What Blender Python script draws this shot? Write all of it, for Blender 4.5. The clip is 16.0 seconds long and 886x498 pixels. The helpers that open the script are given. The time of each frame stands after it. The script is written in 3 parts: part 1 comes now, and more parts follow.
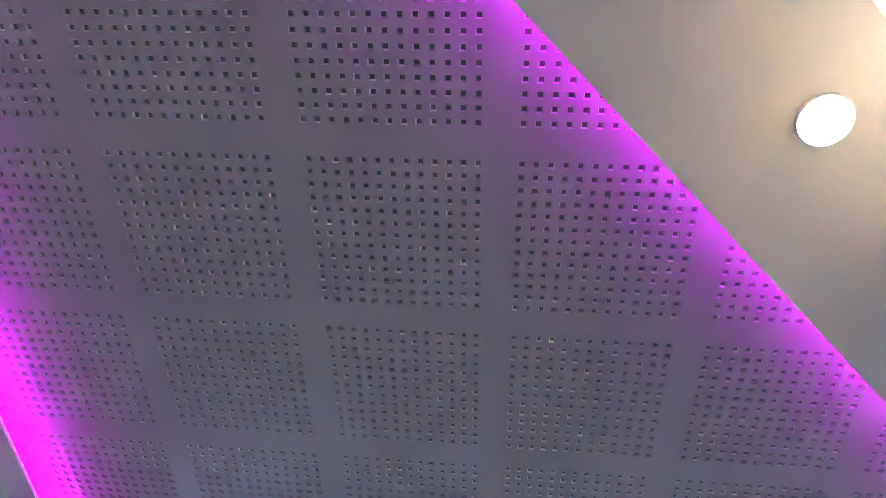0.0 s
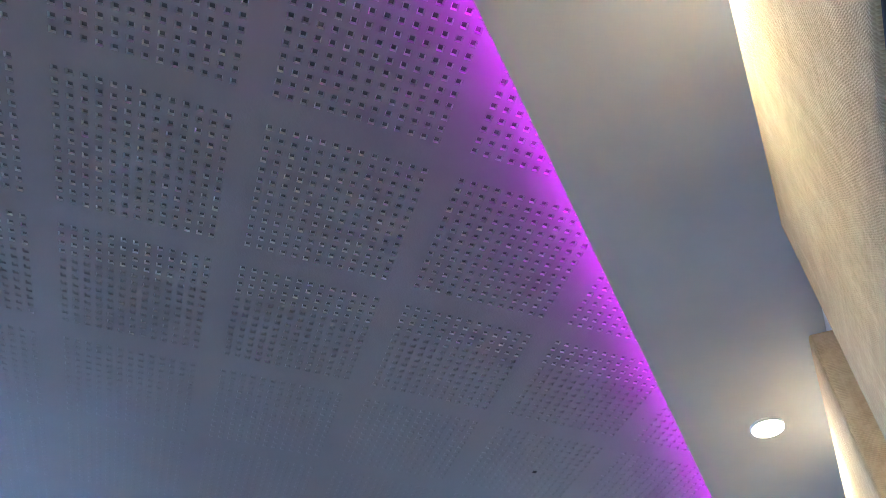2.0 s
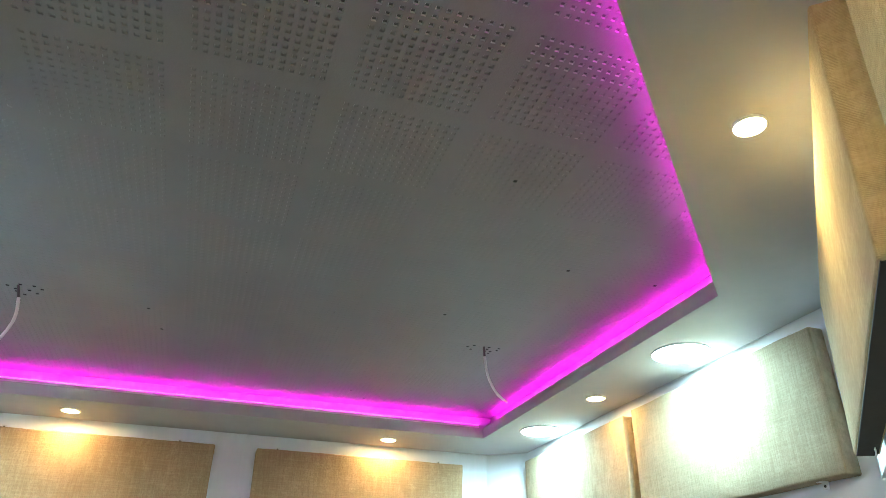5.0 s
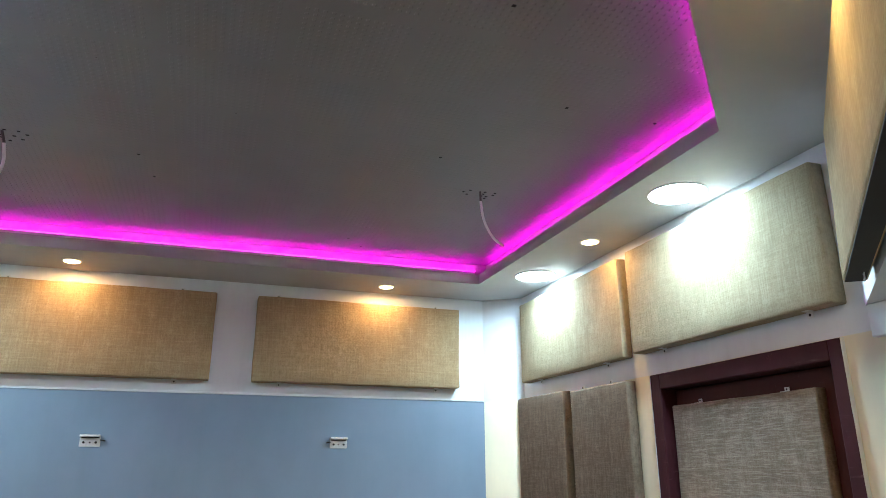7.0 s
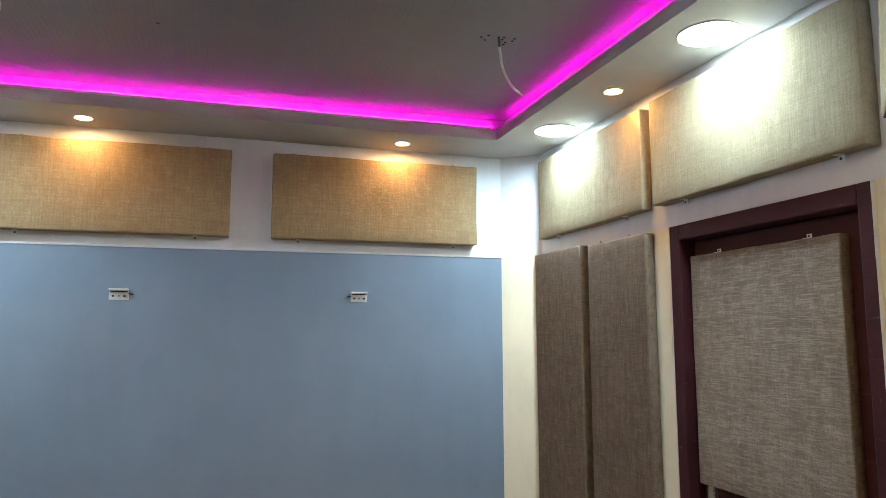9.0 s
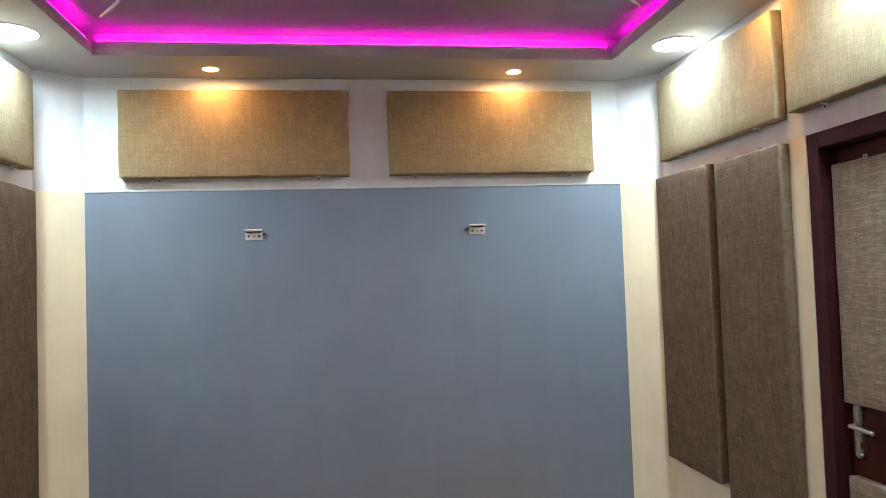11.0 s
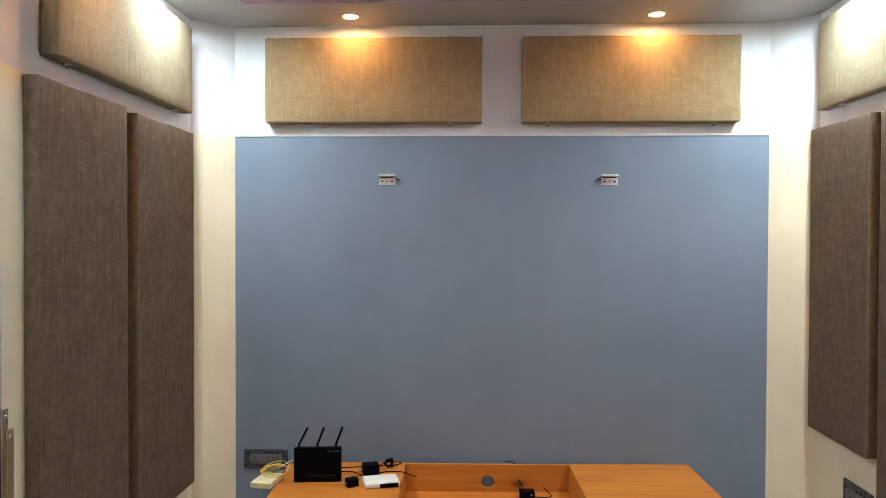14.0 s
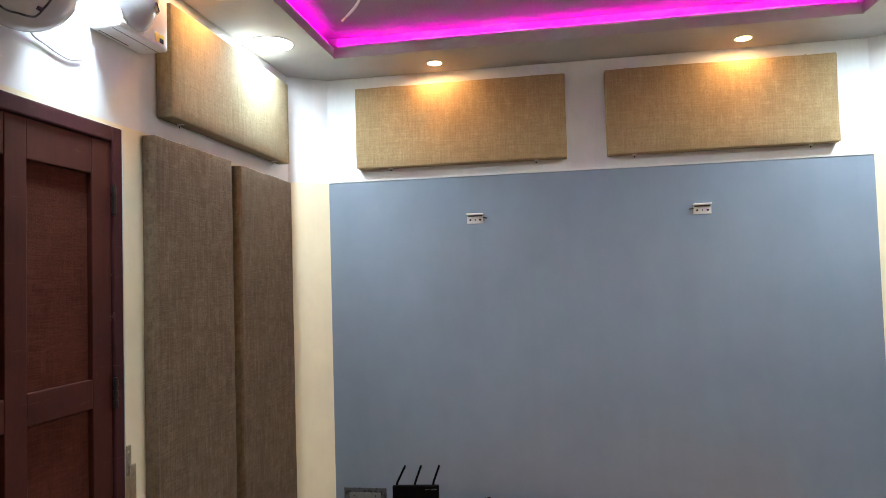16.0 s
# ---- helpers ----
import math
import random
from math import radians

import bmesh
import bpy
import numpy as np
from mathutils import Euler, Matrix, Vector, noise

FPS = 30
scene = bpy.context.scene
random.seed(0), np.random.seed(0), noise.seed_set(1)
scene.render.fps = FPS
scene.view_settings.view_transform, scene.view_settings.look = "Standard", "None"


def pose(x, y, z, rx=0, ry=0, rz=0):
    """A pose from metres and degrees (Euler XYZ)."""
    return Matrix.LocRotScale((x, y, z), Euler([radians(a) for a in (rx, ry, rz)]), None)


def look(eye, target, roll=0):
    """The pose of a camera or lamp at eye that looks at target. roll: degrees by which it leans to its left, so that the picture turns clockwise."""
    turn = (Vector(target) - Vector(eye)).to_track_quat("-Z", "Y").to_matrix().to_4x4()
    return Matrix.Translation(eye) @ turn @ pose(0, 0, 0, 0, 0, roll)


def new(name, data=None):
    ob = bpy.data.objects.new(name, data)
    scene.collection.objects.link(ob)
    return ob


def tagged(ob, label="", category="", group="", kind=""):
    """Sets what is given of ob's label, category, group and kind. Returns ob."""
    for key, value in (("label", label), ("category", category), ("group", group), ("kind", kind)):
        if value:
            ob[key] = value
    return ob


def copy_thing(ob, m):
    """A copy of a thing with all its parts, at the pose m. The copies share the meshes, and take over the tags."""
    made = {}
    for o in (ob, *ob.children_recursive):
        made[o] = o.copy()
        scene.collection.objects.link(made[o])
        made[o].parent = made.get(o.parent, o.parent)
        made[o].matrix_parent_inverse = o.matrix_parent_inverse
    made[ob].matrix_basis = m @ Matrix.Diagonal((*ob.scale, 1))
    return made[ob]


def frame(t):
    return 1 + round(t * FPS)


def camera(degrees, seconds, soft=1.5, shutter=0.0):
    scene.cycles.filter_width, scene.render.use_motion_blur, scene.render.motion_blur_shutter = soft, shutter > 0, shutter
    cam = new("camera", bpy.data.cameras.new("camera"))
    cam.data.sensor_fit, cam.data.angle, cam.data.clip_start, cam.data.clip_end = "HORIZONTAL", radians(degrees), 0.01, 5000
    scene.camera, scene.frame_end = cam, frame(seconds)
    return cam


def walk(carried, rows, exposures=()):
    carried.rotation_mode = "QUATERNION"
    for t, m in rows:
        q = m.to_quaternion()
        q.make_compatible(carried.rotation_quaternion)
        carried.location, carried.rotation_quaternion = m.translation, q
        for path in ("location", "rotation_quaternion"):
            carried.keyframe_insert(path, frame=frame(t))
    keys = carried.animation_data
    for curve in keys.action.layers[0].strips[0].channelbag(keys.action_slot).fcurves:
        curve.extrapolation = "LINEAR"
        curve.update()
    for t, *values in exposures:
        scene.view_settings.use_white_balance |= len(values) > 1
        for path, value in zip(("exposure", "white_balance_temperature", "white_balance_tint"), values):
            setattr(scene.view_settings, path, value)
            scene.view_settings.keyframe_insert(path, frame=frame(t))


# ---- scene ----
cam = camera(65.2, 16.0, soft=0.9)
PATH = [
    (0, (-0.298, -4.087, 1.865), (-0.496, -3.064, 3.572), 11.7),
    (0.5, (-0.279, -4.08, 1.869), (-0.32, -3.013, 3.561), 9.5),
    (1, (-0.244, -4.052, 1.872), (-0.128, -2.913, 3.512), 6.4),
    (1.5, (-0.225, -4.018, 1.866), (0.05, -2.826, 3.449), 2.8),
    (2, (-0.195, -3.987, 1.861), (0.201, -2.727, 3.364), 1.1),
    (2.5, (-0.179, -3.973, 1.86), (0.284, -2.642, 3.279), 0.6),
    (3, (-0.166, -3.965, 1.845), (0.313, -2.566, 3.192), 0.6),
    (3.5, (-0.165, -3.939, 1.832), (0.334, -2.478, 3.103), -0.2),
    (4, (-0.157, -3.923, 1.823), (0.375, -2.392, 2.993), -0.9),
    (4.5, (-0.139, -3.909, 1.808), (0.399, -2.303, 2.873), 0.4),
    (7, (-0.115, -3.845, 1.735), (0.503, -2.04, 2.336), -0.1),
    (7.5, (-0.106, -3.83, 1.727), (0.523, -1.997, 2.221), 0.0),
    (8, (-0.094, -3.813, 1.717), (0.546, -1.958, 2.105), -0.1),
    (10.5, (-0.122, -3.789, 1.613), (0.265, -1.83, 1.721), -1.5),
    (11, (-0.136, -3.797, 1.604), (0.148, -1.819, 1.683), -2.0),
    (11.5, (-0.151, -3.798, 1.595), (0.053, -1.809, 1.645), -1.8),
    (12, (-0.14, -3.801, 1.584), (-0.013, -1.806, 1.617), -1.2),
    (12.5, (-0.141, -3.803, 1.572), (-0.077, -1.804, 1.572), -0.2),
    (13, (-0.148, -3.812, 1.563), (-0.171, -1.812, 1.562), -0.1),
    (13.5, (-0.151, -3.808, 1.552), (-0.232, -1.809, 1.534), 0.4),
    (14, (-0.145, -3.803, 1.545), (-0.226, -1.805, 1.512), 0.2),
    (14.5, (-0.137, -3.801, 1.544), (-0.215, -1.803, 1.518), -0.4),
    (15, (-0.122, -3.825, 1.53), (-0.284, -1.831, 1.529), -1.1),
    (15.5, (-0.143, -3.834, 1.53), (-0.4, -1.851, 1.565), -1.5),
    (16, (-0.152, -3.842, 1.531), (-0.482, -1.872, 1.616), -1.7),
]
walk(cam, [(t, look(eye, target, roll)) for t, eye, target, roll in PATH], [
    (0.0, 1.62, 4100, 6), (1.5, 1.40, 3850, 3), (3.0, 1.45, 3850, -7), (4.0, 1.52, 4500, -19), (4.5, 1.40, 4850, -20),
    (7.0, 0.60, 5300, -4), (8.0, 0.58, 5450, -3), (10.5, 0.51, 6150, 3), (12.5, 0.59, 6300, 6), (16.0, 0.70, 6300, 6)])

# ---- light of the closed room ----
world = bpy.data.worlds.new("world")
world.use_nodes = True
world.node_tree.nodes["Background"].inputs["Color"].default_value = (0.5, 0.5, 0.55, 1)
world.node_tree.nodes["Background"].inputs["Strength"].default_value = 0.02
scene.world = world

PANEL_LIGHT = 42.0      # round LED panels, cool white
SPOT_LIGHT = 260.0       # small warm spots
DIAGONAL_LIGHT = 400.0   # spots over the diagonal beam, neutral white
STRIP_LIGHT = 29.0      # magenta strip in the cove
PANEL_WATTS = 10.5      # the part of a panel's light that its lens throws downwards

# main measures, in metres
XR, XL = 1.650, -1.645
SOFFIT, CEIL, PAINT = 2.704, 2.84, 2.10
BACK = -5.35
COVE = [(-1.283, -0.378), (1.283, -0.378), (1.288, -2.326), (-1.283, -4.897)]
FACE = 3.9685           # x - y at the middle of the diagonal panels' faces
BEAM = 4.055            # x - y on the face of the diagonal beam


# ---- materials ----
class Nodes:
    """A small helper to write node trees."""

    def __init__(self, name):
        self.mat = bpy.data.materials.new(name)
        self.mat.use_nodes = True
        self.tree = self.mat.node_tree
        self.bsdf = self.tree.nodes["Principled BSDF"]
        self.out = self.tree.nodes["Material Output"]

    def add(self, kind, **inputs):
        n = self.tree.nodes.new(kind)
        for k, v in inputs.items():
            key = k.replace("_", " ")
            self.put(n.inputs[key], v)
        return n

    def put(self, socket, v):
        if isinstance(v, bpy.types.NodeSocket):
            self.tree.links.new(v, socket)
        else:
            socket.default_value = v

    def math(self, op, a, b=0.0, clamp=False):
        n = self.tree.nodes.new("ShaderNodeMath")
        n.operation, n.use_clamp = op, clamp
        self.put(n.inputs[0], a)
        self.put(n.inputs[1], b)
        return n.outputs[0]

    def mix(self, f, a, b, blend="MIX"):
        n = self.tree.nodes.new("ShaderNodeMix")
        n.data_type, n.blend_type = "RGBA", blend
        self.put(n.inputs[0], f)
        self.put(n.inputs[6], a)
        self.put(n.inputs[7], b)
        return n.outputs[2]

    def coords(self, scale=(1, 1, 1), kind="Object"):
        tc = self.tree.nodes.new("ShaderNodeTexCoord")
        mp = self.tree.nodes.new("ShaderNodeMapping")
        self.tree.links.new(tc.outputs[kind], mp.inputs["Vector"])
        mp.inputs["Scale"].default_value = scale
        return mp.outputs[0]

    def noise(self, vector, scale, detail=3.0, rough=0.55):
        n = self.add("ShaderNodeTexNoise", Vector=vector, Scale=scale, Detail=detail, Roughness=rough)
        return n.outputs["Fac"]

    def ramp(self, f, lo, hi, a=0.0, b=1.0):
        n = self.tree.nodes.new("ShaderNodeMapRange")
        n.clamp = True
        for i, v in enumerate((f, lo, hi, a, b)):
            self.put(n.inputs[i], v)
        return n.outputs[0]

    def bump(self, height, strength, distance):
        n = self.add("ShaderNodeBump", Strength=strength, Distance=distance, Height=height)
        self.put(self.bsdf.inputs["Normal"], n.outputs[0])

    def set(self, **inputs):
        for k, v in inputs.items():
            self.put(self.bsdf.inputs[k.replace("_", " ")], v)
        return self


def position(n):
    geo = n.tree.nodes.new("ShaderNodeNewGeometry")
    sep = n.tree.nodes.new("ShaderNodeSeparateXYZ")
    n.tree.links.new(geo.outputs["Position"], sep.inputs[0])
    return geo.outputs["Position"], sep.outputs


def rgb(r, g, b):
    return (r, g, b, 1.0)


def paint(name, low, high=None, edge=PAINT, rough=0.6, wobble=0.004, specks=False):
    """Roller-painted plaster: two coats that meet at a level line, with faint patches and roller grain."""
    n = Nodes(name)
    pos, xyz = position(n)
    patches = n.noise(pos, 1.7, 4.0, 0.6)
    grain = n.noise(pos, 240.0, 2.0)
    colour = low
    if high:
        wave = n.math("MULTIPLY", n.math("SUBTRACT", n.noise(pos, 6.0, 3.0), 0.5), wobble)
        level = n.ramp(n.math("ADD", xyz[2], wave), edge - 0.0012, edge + 0.0012)
        colour = n.mix(level, low, high)
    streaks = n.noise(n.coords((3.5, 3.5, 2.2)), 1.0, 5.0, 0.65)
    if high:
        # uneven second coat: slightly warmer and cooler fields with vertical roller lanes
        lanes = n.noise(n.coords((9.0, 9.0, 0.8)), 1.0, 4.0, 0.7)
        fields = n.noise(pos, 2.6, 5.0, 0.7)
        colour = n.mix(n.math("MULTIPLY", n.ramp(fields, 0.46, 0.62), 0.10), colour, n.mix(0.5, colour, rgb(0.34, 0.27, 0.42)))
        colour = n.mix(n.math("MULTIPLY", n.ramp(lanes, 0.5, 0.72), 0.07), colour, rgb(0.10, 0.13, 0.12))
    shade = n.math("MULTIPLY", n.ramp(patches, 0.3, 0.72, 0.90, 1.05), n.ramp(streaks, 0.3, 0.7, 0.95, 1.05))
    if specks:
        cell = n.add("ShaderNodeTexVoronoi", Vector=pos, Scale=11.0)
        dots = n.math("MULTIPLY", n.ramp(cell.outputs["Distance"], 0.015, 0.04, 1.0, 0.0), n.ramp(n.noise(pos, 2.3, 2.0), 0.52, 0.60))
        smear = n.ramp(n.noise(n.coords((30, 9, 9)), 1.0, 5.0, 0.75), 0.70, 0.80)
        colour = n.mix(n.math("MULTIPLY", dots, 0.75), colour, rgb(0.05, 0.045, 0.045))
        colour = n.mix(n.math("MULTIPLY", smear, 0.30), colour, rgb(0.16, 0.15, 0.15))
    v = n.add("ShaderNodeHueSaturation", Color=colour, Value=shade)
    n.set(Base_Color=v.outputs[0], Roughness=n.ramp(patches, 0.3, 0.7, rough - 0.06, rough + 0.08))
    n.bump(n.math("ADD", grain, n.math("MULTIPLY", n.noise(pos, 22.0, 3.0), 1.6)), 0.25, 0.0012)
    return n.mat


def burlap(name, base, dark, light, lie=1.0, warps=0.30, wefts=0.32, run=6.0):
    """Coarse jute cloth: crossed threads in relief, slubs along both threads, soft large patches."""
    n = Nodes(name)
    obj = n.coords()
    patches = n.noise(obj, 5.0, 4.0, 0.6)
    warp = n.noise(n.coords((260, 260, 5 / lie)), 1.0, 3.0, 0.6)
    weft = n.noise(n.coords((run, 60, 300 if run < 10 else 240)), 1.0, 3.0, 0.6)
    slub = n.noise(n.coords((55, 55, 9)), 1.0, 3.0)
    slub2 = n.noise(n.coords((8, 30, 70)), 1.0, 3.0)
    mottle = n.noise(n.coords((24, 24, 15)), 1.0, 4.0, 0.7)
    c = n.mix(n.ramp(patches, 0.32, 0.68), base, dark)
    c = n.mix(n.math("MULTIPLY", n.ramp(mottle, 0.45, 0.75), 0.5), c, light)
    fleck = n.noise(n.coords((150, 90, 110)), 1.0, 2.0, 0.7)
    c = n.mix(n.math("MULTIPLY", n.ramp(fleck, 0.48, 0.64), 0.65), c, dark)
    c = n.mix(n.math("MULTIPLY", n.ramp(warp, 0.42, 0.72), warps), c, light)
    c = n.mix(n.math("MULTIPLY", n.ramp(weft, 0.45, 0.72), wefts), c, light)
    c = n.mix(n.math("MULTIPLY", n.ramp(slub, 0.50, 0.72), 0.36), c, dark)
    c = n.mix(n.math("MULTIPLY", n.ramp(slub2, 0.5, 0.75), 0.34), c, dark)
    sep = n.tree.nodes.new("ShaderNodeSeparateXYZ")
    n.tree.links.new(obj, sep.inputs[0])
    sag = n.math("MULTIPLY", n.math("SUBTRACT", n.noise(obj, 14.0, 2.0), 0.5), 0.006)
    wx = n.math("SINE", n.math("MULTIPLY", n.math("ADD", sep.outputs[0], sag), 2 * math.pi / 0.0026))
    wz = n.math("SINE", n.math("MULTIPLY", n.math("ADD", sep.outputs[2], sag), 2 * math.pi / 0.0026))
    weave = n.math("ADD", n.math("MULTIPLY", wx, wz), n.math("MULTIPLY", n.math("ADD", wx, wz), 0.35))
    geo = n.tree.nodes.new("ShaderNodeNewGeometry")
    rubbed = n.math("MULTIPLY", n.ramp(geo.outputs["Pointiness"], 0.515, 0.56), n.ramp(n.noise(n.coords((40, 40, 30)), 1.0, 4.0, 0.7), 0.35, 0.65, 0.1, 0.6))
    c = n.mix(rubbed, c, light)
    gap = n.ramp(weave, -1.4, -0.3, 0.70, 1.03)
    v = n.add("ShaderNodeHueSaturation", Color=c, Value=gap)
    height = n.math("ADD", n.math("MULTIPLY", weave, 0.5), n.math("MULTIPLY", n.math("ADD", warp, weft), 1.6))
    n.set(Base_Color=v.outputs[0], Roughness=0.9, Specular_IOR_Level=0.10)
    n.bump(height, 0.55, 0.0011)
    return n.mat


def plain(name, colour, rough=0.5, metal=0.0, grain=0.0, spots=0.0, scale=40.0):
    n = Nodes(name)
    obj = n.coords()
    f = n.noise(obj, scale, 3.0)
    v = n.add("ShaderNodeHueSaturation", Color=colour, Value=n.ramp(f, 0.3, 0.7, 1 - spots, 1 + spots * 0.5))
    n.set(Base_Color=v.outputs[0], Roughness=n.ramp(f, 0.3, 0.7, max(rough - 0.08, 0.02), rough + 0.08), Metallic=metal)
    if grain:
        n.bump(n.noise(obj, scale * 4, 3.0), grain, 0.001)
    return n.mat


def glow(name, colour, strength):
    n = Nodes(name)
    n.set(Base_Color=rgb(0.8, 0.8, 0.8), Emission_Color=colour, Emission_Strength=strength)
    return n.mat


def enamel(name, colour, wear):
    """Glossy old oil paint on wood: brush lines, chips and dusty scuffs."""
    n = Nodes(name)
    pos, xyz = position(n)
    brush = n.noise(n.coords((40, 40, 3), "Object"), 1.0, 4.0)
    patches = n.noise(pos, 4.0, 4.0, 0.65)
    scuff = n.ramp(n.noise(pos, 17.0, 5.0, 0.75), 0.67, 0.75)
    c = n.add("ShaderNodeHueSaturation", Color=colour, Value=n.ramp(patches, 0.3, 0.7, 0.7, 1.3)).outputs[0]
    c = n.mix(n.math("MULTIPLY", scuff, 0.42), c, wear)
    drips = n.ramp(n.noise(n.coords((70, 70, 22), "Object"), 1.0, 4.0, 0.7), 0.66, 0.74)
    where = n.ramp(n.noise(pos, 3.4, 2.0), 0.50, 0.60)
    c = n.mix(n.math("MULTIPLY", n.math("MULTIPLY", drips, where), 0.6), c, wear)
    rub = n.ramp(n.noise(n.coords((14, 5, 60), "Object"), 1.0, 5.0, 0.7), 0.62, 0.80)
    c = n.mix(n.math("MULTIPLY", rub, 0.25), c, wear)
    n.set(Base_Color=c, Roughness=n.ramp(patches, 0.3, 0.7, 0.42, 0.6), Specular_IOR_Level=0.16)
    n.bump(n.math("ADD", brush, n.math("MULTIPLY", patches, 1.5)), 0.35, 0.002)
    return n.mat


def pinewood(name):
    """Varnished pine: long wavy grain, knots and a warm orange varnish."""
    n = Nodes(name)
    warp = n.noise(n.coords((1.2, 4, 4)), 1.6, 3.0)
    bend = n.math("MULTIPLY", n.math("SUBTRACT", n.noise(n.coords((1.5, 3.0, 3.0)), 1.0, 2.0), 0.5), 0.5)
    sep = n.tree.nodes.new("ShaderNodeSeparateXYZ")
    n.tree.links.new(n.coords(), sep.inputs[0])
    comb = n.add("ShaderNodeCombineXYZ", X=n.math("MULTIPLY", sep.outputs[0], 0.9), Y=n.math("MULTIPLY", n.math("ADD", sep.outputs[1], n.math("ADD", sep.outputs[2], n.math("MULTIPLY", bend, 0.12))), 26.0))
    grain = n.noise(comb.outputs[0], 1.0, 4.0, 0.6)
    vor = n.add("ShaderNodeTexVoronoi", Vector=n.coords((2.3, 5.2, 5.2)), Scale=1.0)
    near = n.math("ADD", vor.outputs["Distance"], n.math("MULTIPLY", n.math("SUBTRACT", n.noise(n.coords((30, 60, 60)), 1.0, 3.0), 0.5), 0.10))
    knot = n.ramp(near, 0.05, 0.13, 1.0, 0.0)
    halo = n.ramp(near, 0.10, 0.34, 1.0, 0.0)
    c = n.mix(n.ramp(grain, 0.32, 0.68), rgb(0.56, 0.205, 0.034), rgb(0.425, 0.132, 0.019))
    c = n.mix(n.math("MULTIPLY", n.ramp(warp, 0.4, 0.75), 0.55), c, rgb(0.64, 0.26, 0.050))
    c = n.mix(n.math("MULTIPLY", halo, 0.35), c, rgb(0.34, 0.095, 0.014))
    c = n.mix(n.math("MULTIPLY", knot, 0.8), c, rgb(0.10, 0.030, 0.008))
    streak = n.ramp(n.noise(n.coords((2.2, 36, 36)), 1.0, 4.0, 0.6), 0.62, 0.78)
    c = n.mix(n.math("MULTIPLY", streak, 0.4), c, rgb(0.26, 0.072, 0.012))
    fine = n.noise(n.coords((8, 160, 160)), 1.0, 3.0)
    c = n.mix(n.math("MULTIPLY", n.ramp(fine, 0.5, 0.8), 0.22), c, rgb(0.28, 0.09, 0.018))
    n.set(Base_Color=c, Roughness=0.42, Specular_IOR_Level=0.16)
    n.bump(fine, 0.2, 0.0008)
    return n.mat


WHITE = rgb(0.75, 0.77, 0.815)
CREAM = rgb(0.82, 0.745, 0.56)
M_wall = paint("wall_paint", CREAM, WHITE)
M_front = paint("front_wall_paint", rgb(0.196, 0.243, 0.322), WHITE, wobble=0.002)
M_white = paint("white_paint", WHITE)
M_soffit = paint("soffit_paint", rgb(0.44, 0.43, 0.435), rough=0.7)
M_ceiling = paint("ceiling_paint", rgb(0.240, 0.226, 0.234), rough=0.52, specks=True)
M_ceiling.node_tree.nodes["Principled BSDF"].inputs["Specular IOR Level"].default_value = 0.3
M_backing = plain("backing_board", rgb(0.10, 0.075, 0.05), 0.8)
# hole walls coloured lighter than the ceiling paint, to look lit
M_lit_hole_wall = plain("lightened_hole_wall", rgb(0.43, 0.42, 0.43), 0.9)
M_tissue = plain("acoustic_tissue", rgb(0.115, 0.11, 0.117), 0.9, 0, 0, 0.2, 30)
M_cloth = burlap("jute_cloth", rgb(0.315, 0.226, 0.125), rgb(0.24, 0.168, 0.090), rgb(0.45, 0.350, 0.22))
M_cloth_dark = burlap("dark_jute_cloth", rgb(0.140, 0.100, 0.070), rgb(0.090, 0.062, 0.043), rgb(0.256, 0.198, 0.146), warps=0.36, wefts=0.34, run=14.0)
M_cloth_pale = burlap("pale_jute_cloth", rgb(0.290, 0.236, 0.148), rgb(0.22, 0.175, 0.106), rgb(0.42, 0.355, 0.24), warps=0.44, wefts=0.26, run=14.0)
# beam panels' cloth made paler to carry the glow of the spots
M_cloth_beam = burlap("lamplit_jute_cloth", rgb(0.42, 0.33, 0.18), rgb(0.33, 0.26, 0.14), rgb(0.58, 0.48, 0.29))
M_cloth_door = burlap("slubbed_jute_cloth", rgb(0.232, 0.184, 0.142), rgb(0.165, 0.128, 0.098), rgb(0.44, 0.385, 0.32), lie=0.6, warps=0.16, wefts=0.62, run=20.0)
M_maroon = enamel("maroon_enamel", rgb(0.048, 0.013, 0.017), rgb(0.35, 0.22, 0.2))
M_maroon_dark = enamel("dark_maroon_enamel", rgb(0.056, 0.015, 0.012), rgb(0.34, 0.24, 0.21))
M_rough_maroon = burlap("painted_cloth", rgb(0.074, 0.020, 0.013), rgb(0.045, 0.011, 0.007), rgb(0.115, 0.038, 0.026), lie=0.5, wefts=0.5, run=14.0)
M_steel = plain("brushed_steel", rgb(0.62, 0.61, 0.60), 0.32, 1.0, 0.1, 0.1, 60)
M_zinc = plain("zinc_plate", rgb(0.70, 0.70, 0.70), 0.38, 0.15, 0.1, 0.1, 80)
M_brass = plain("worn_steel", rgb(0.50, 0.44, 0.34), 0.38, 0.85, 0.2, 0.2, 60)
M_black_iron = plain("black_iron", rgb(0.02, 0.017, 0.017), 0.45, 0.3, 0.2, 0.2)
M_black = plain("black_plastic", rgb(0.0025, 0.0025, 0.003), 0.55, 0.0, 0.15, 0.1, 200)
M_black.node_tree.nodes["Principled BSDF"].inputs["Specular IOR Level"].default_value = 0.04
M_dark = plain("dark_gap", rgb(0.02, 0.02, 0.022), 0.8)
M_whiteplastic = plain("white_plastic", rgb(0.80, 0.80, 0.79), 0.35, 0, 0.05, 0.04)
M_greyplastic = plain("grey_plastic", rgb(0.46, 0.46, 0.49), 0.16, 0, 0.0, 0.06)
M_cream_plastic = plain("yellowed_plastic", rgb(0.72, 0.66, 0.42), 0.4, 0, 0.05, 0.05)
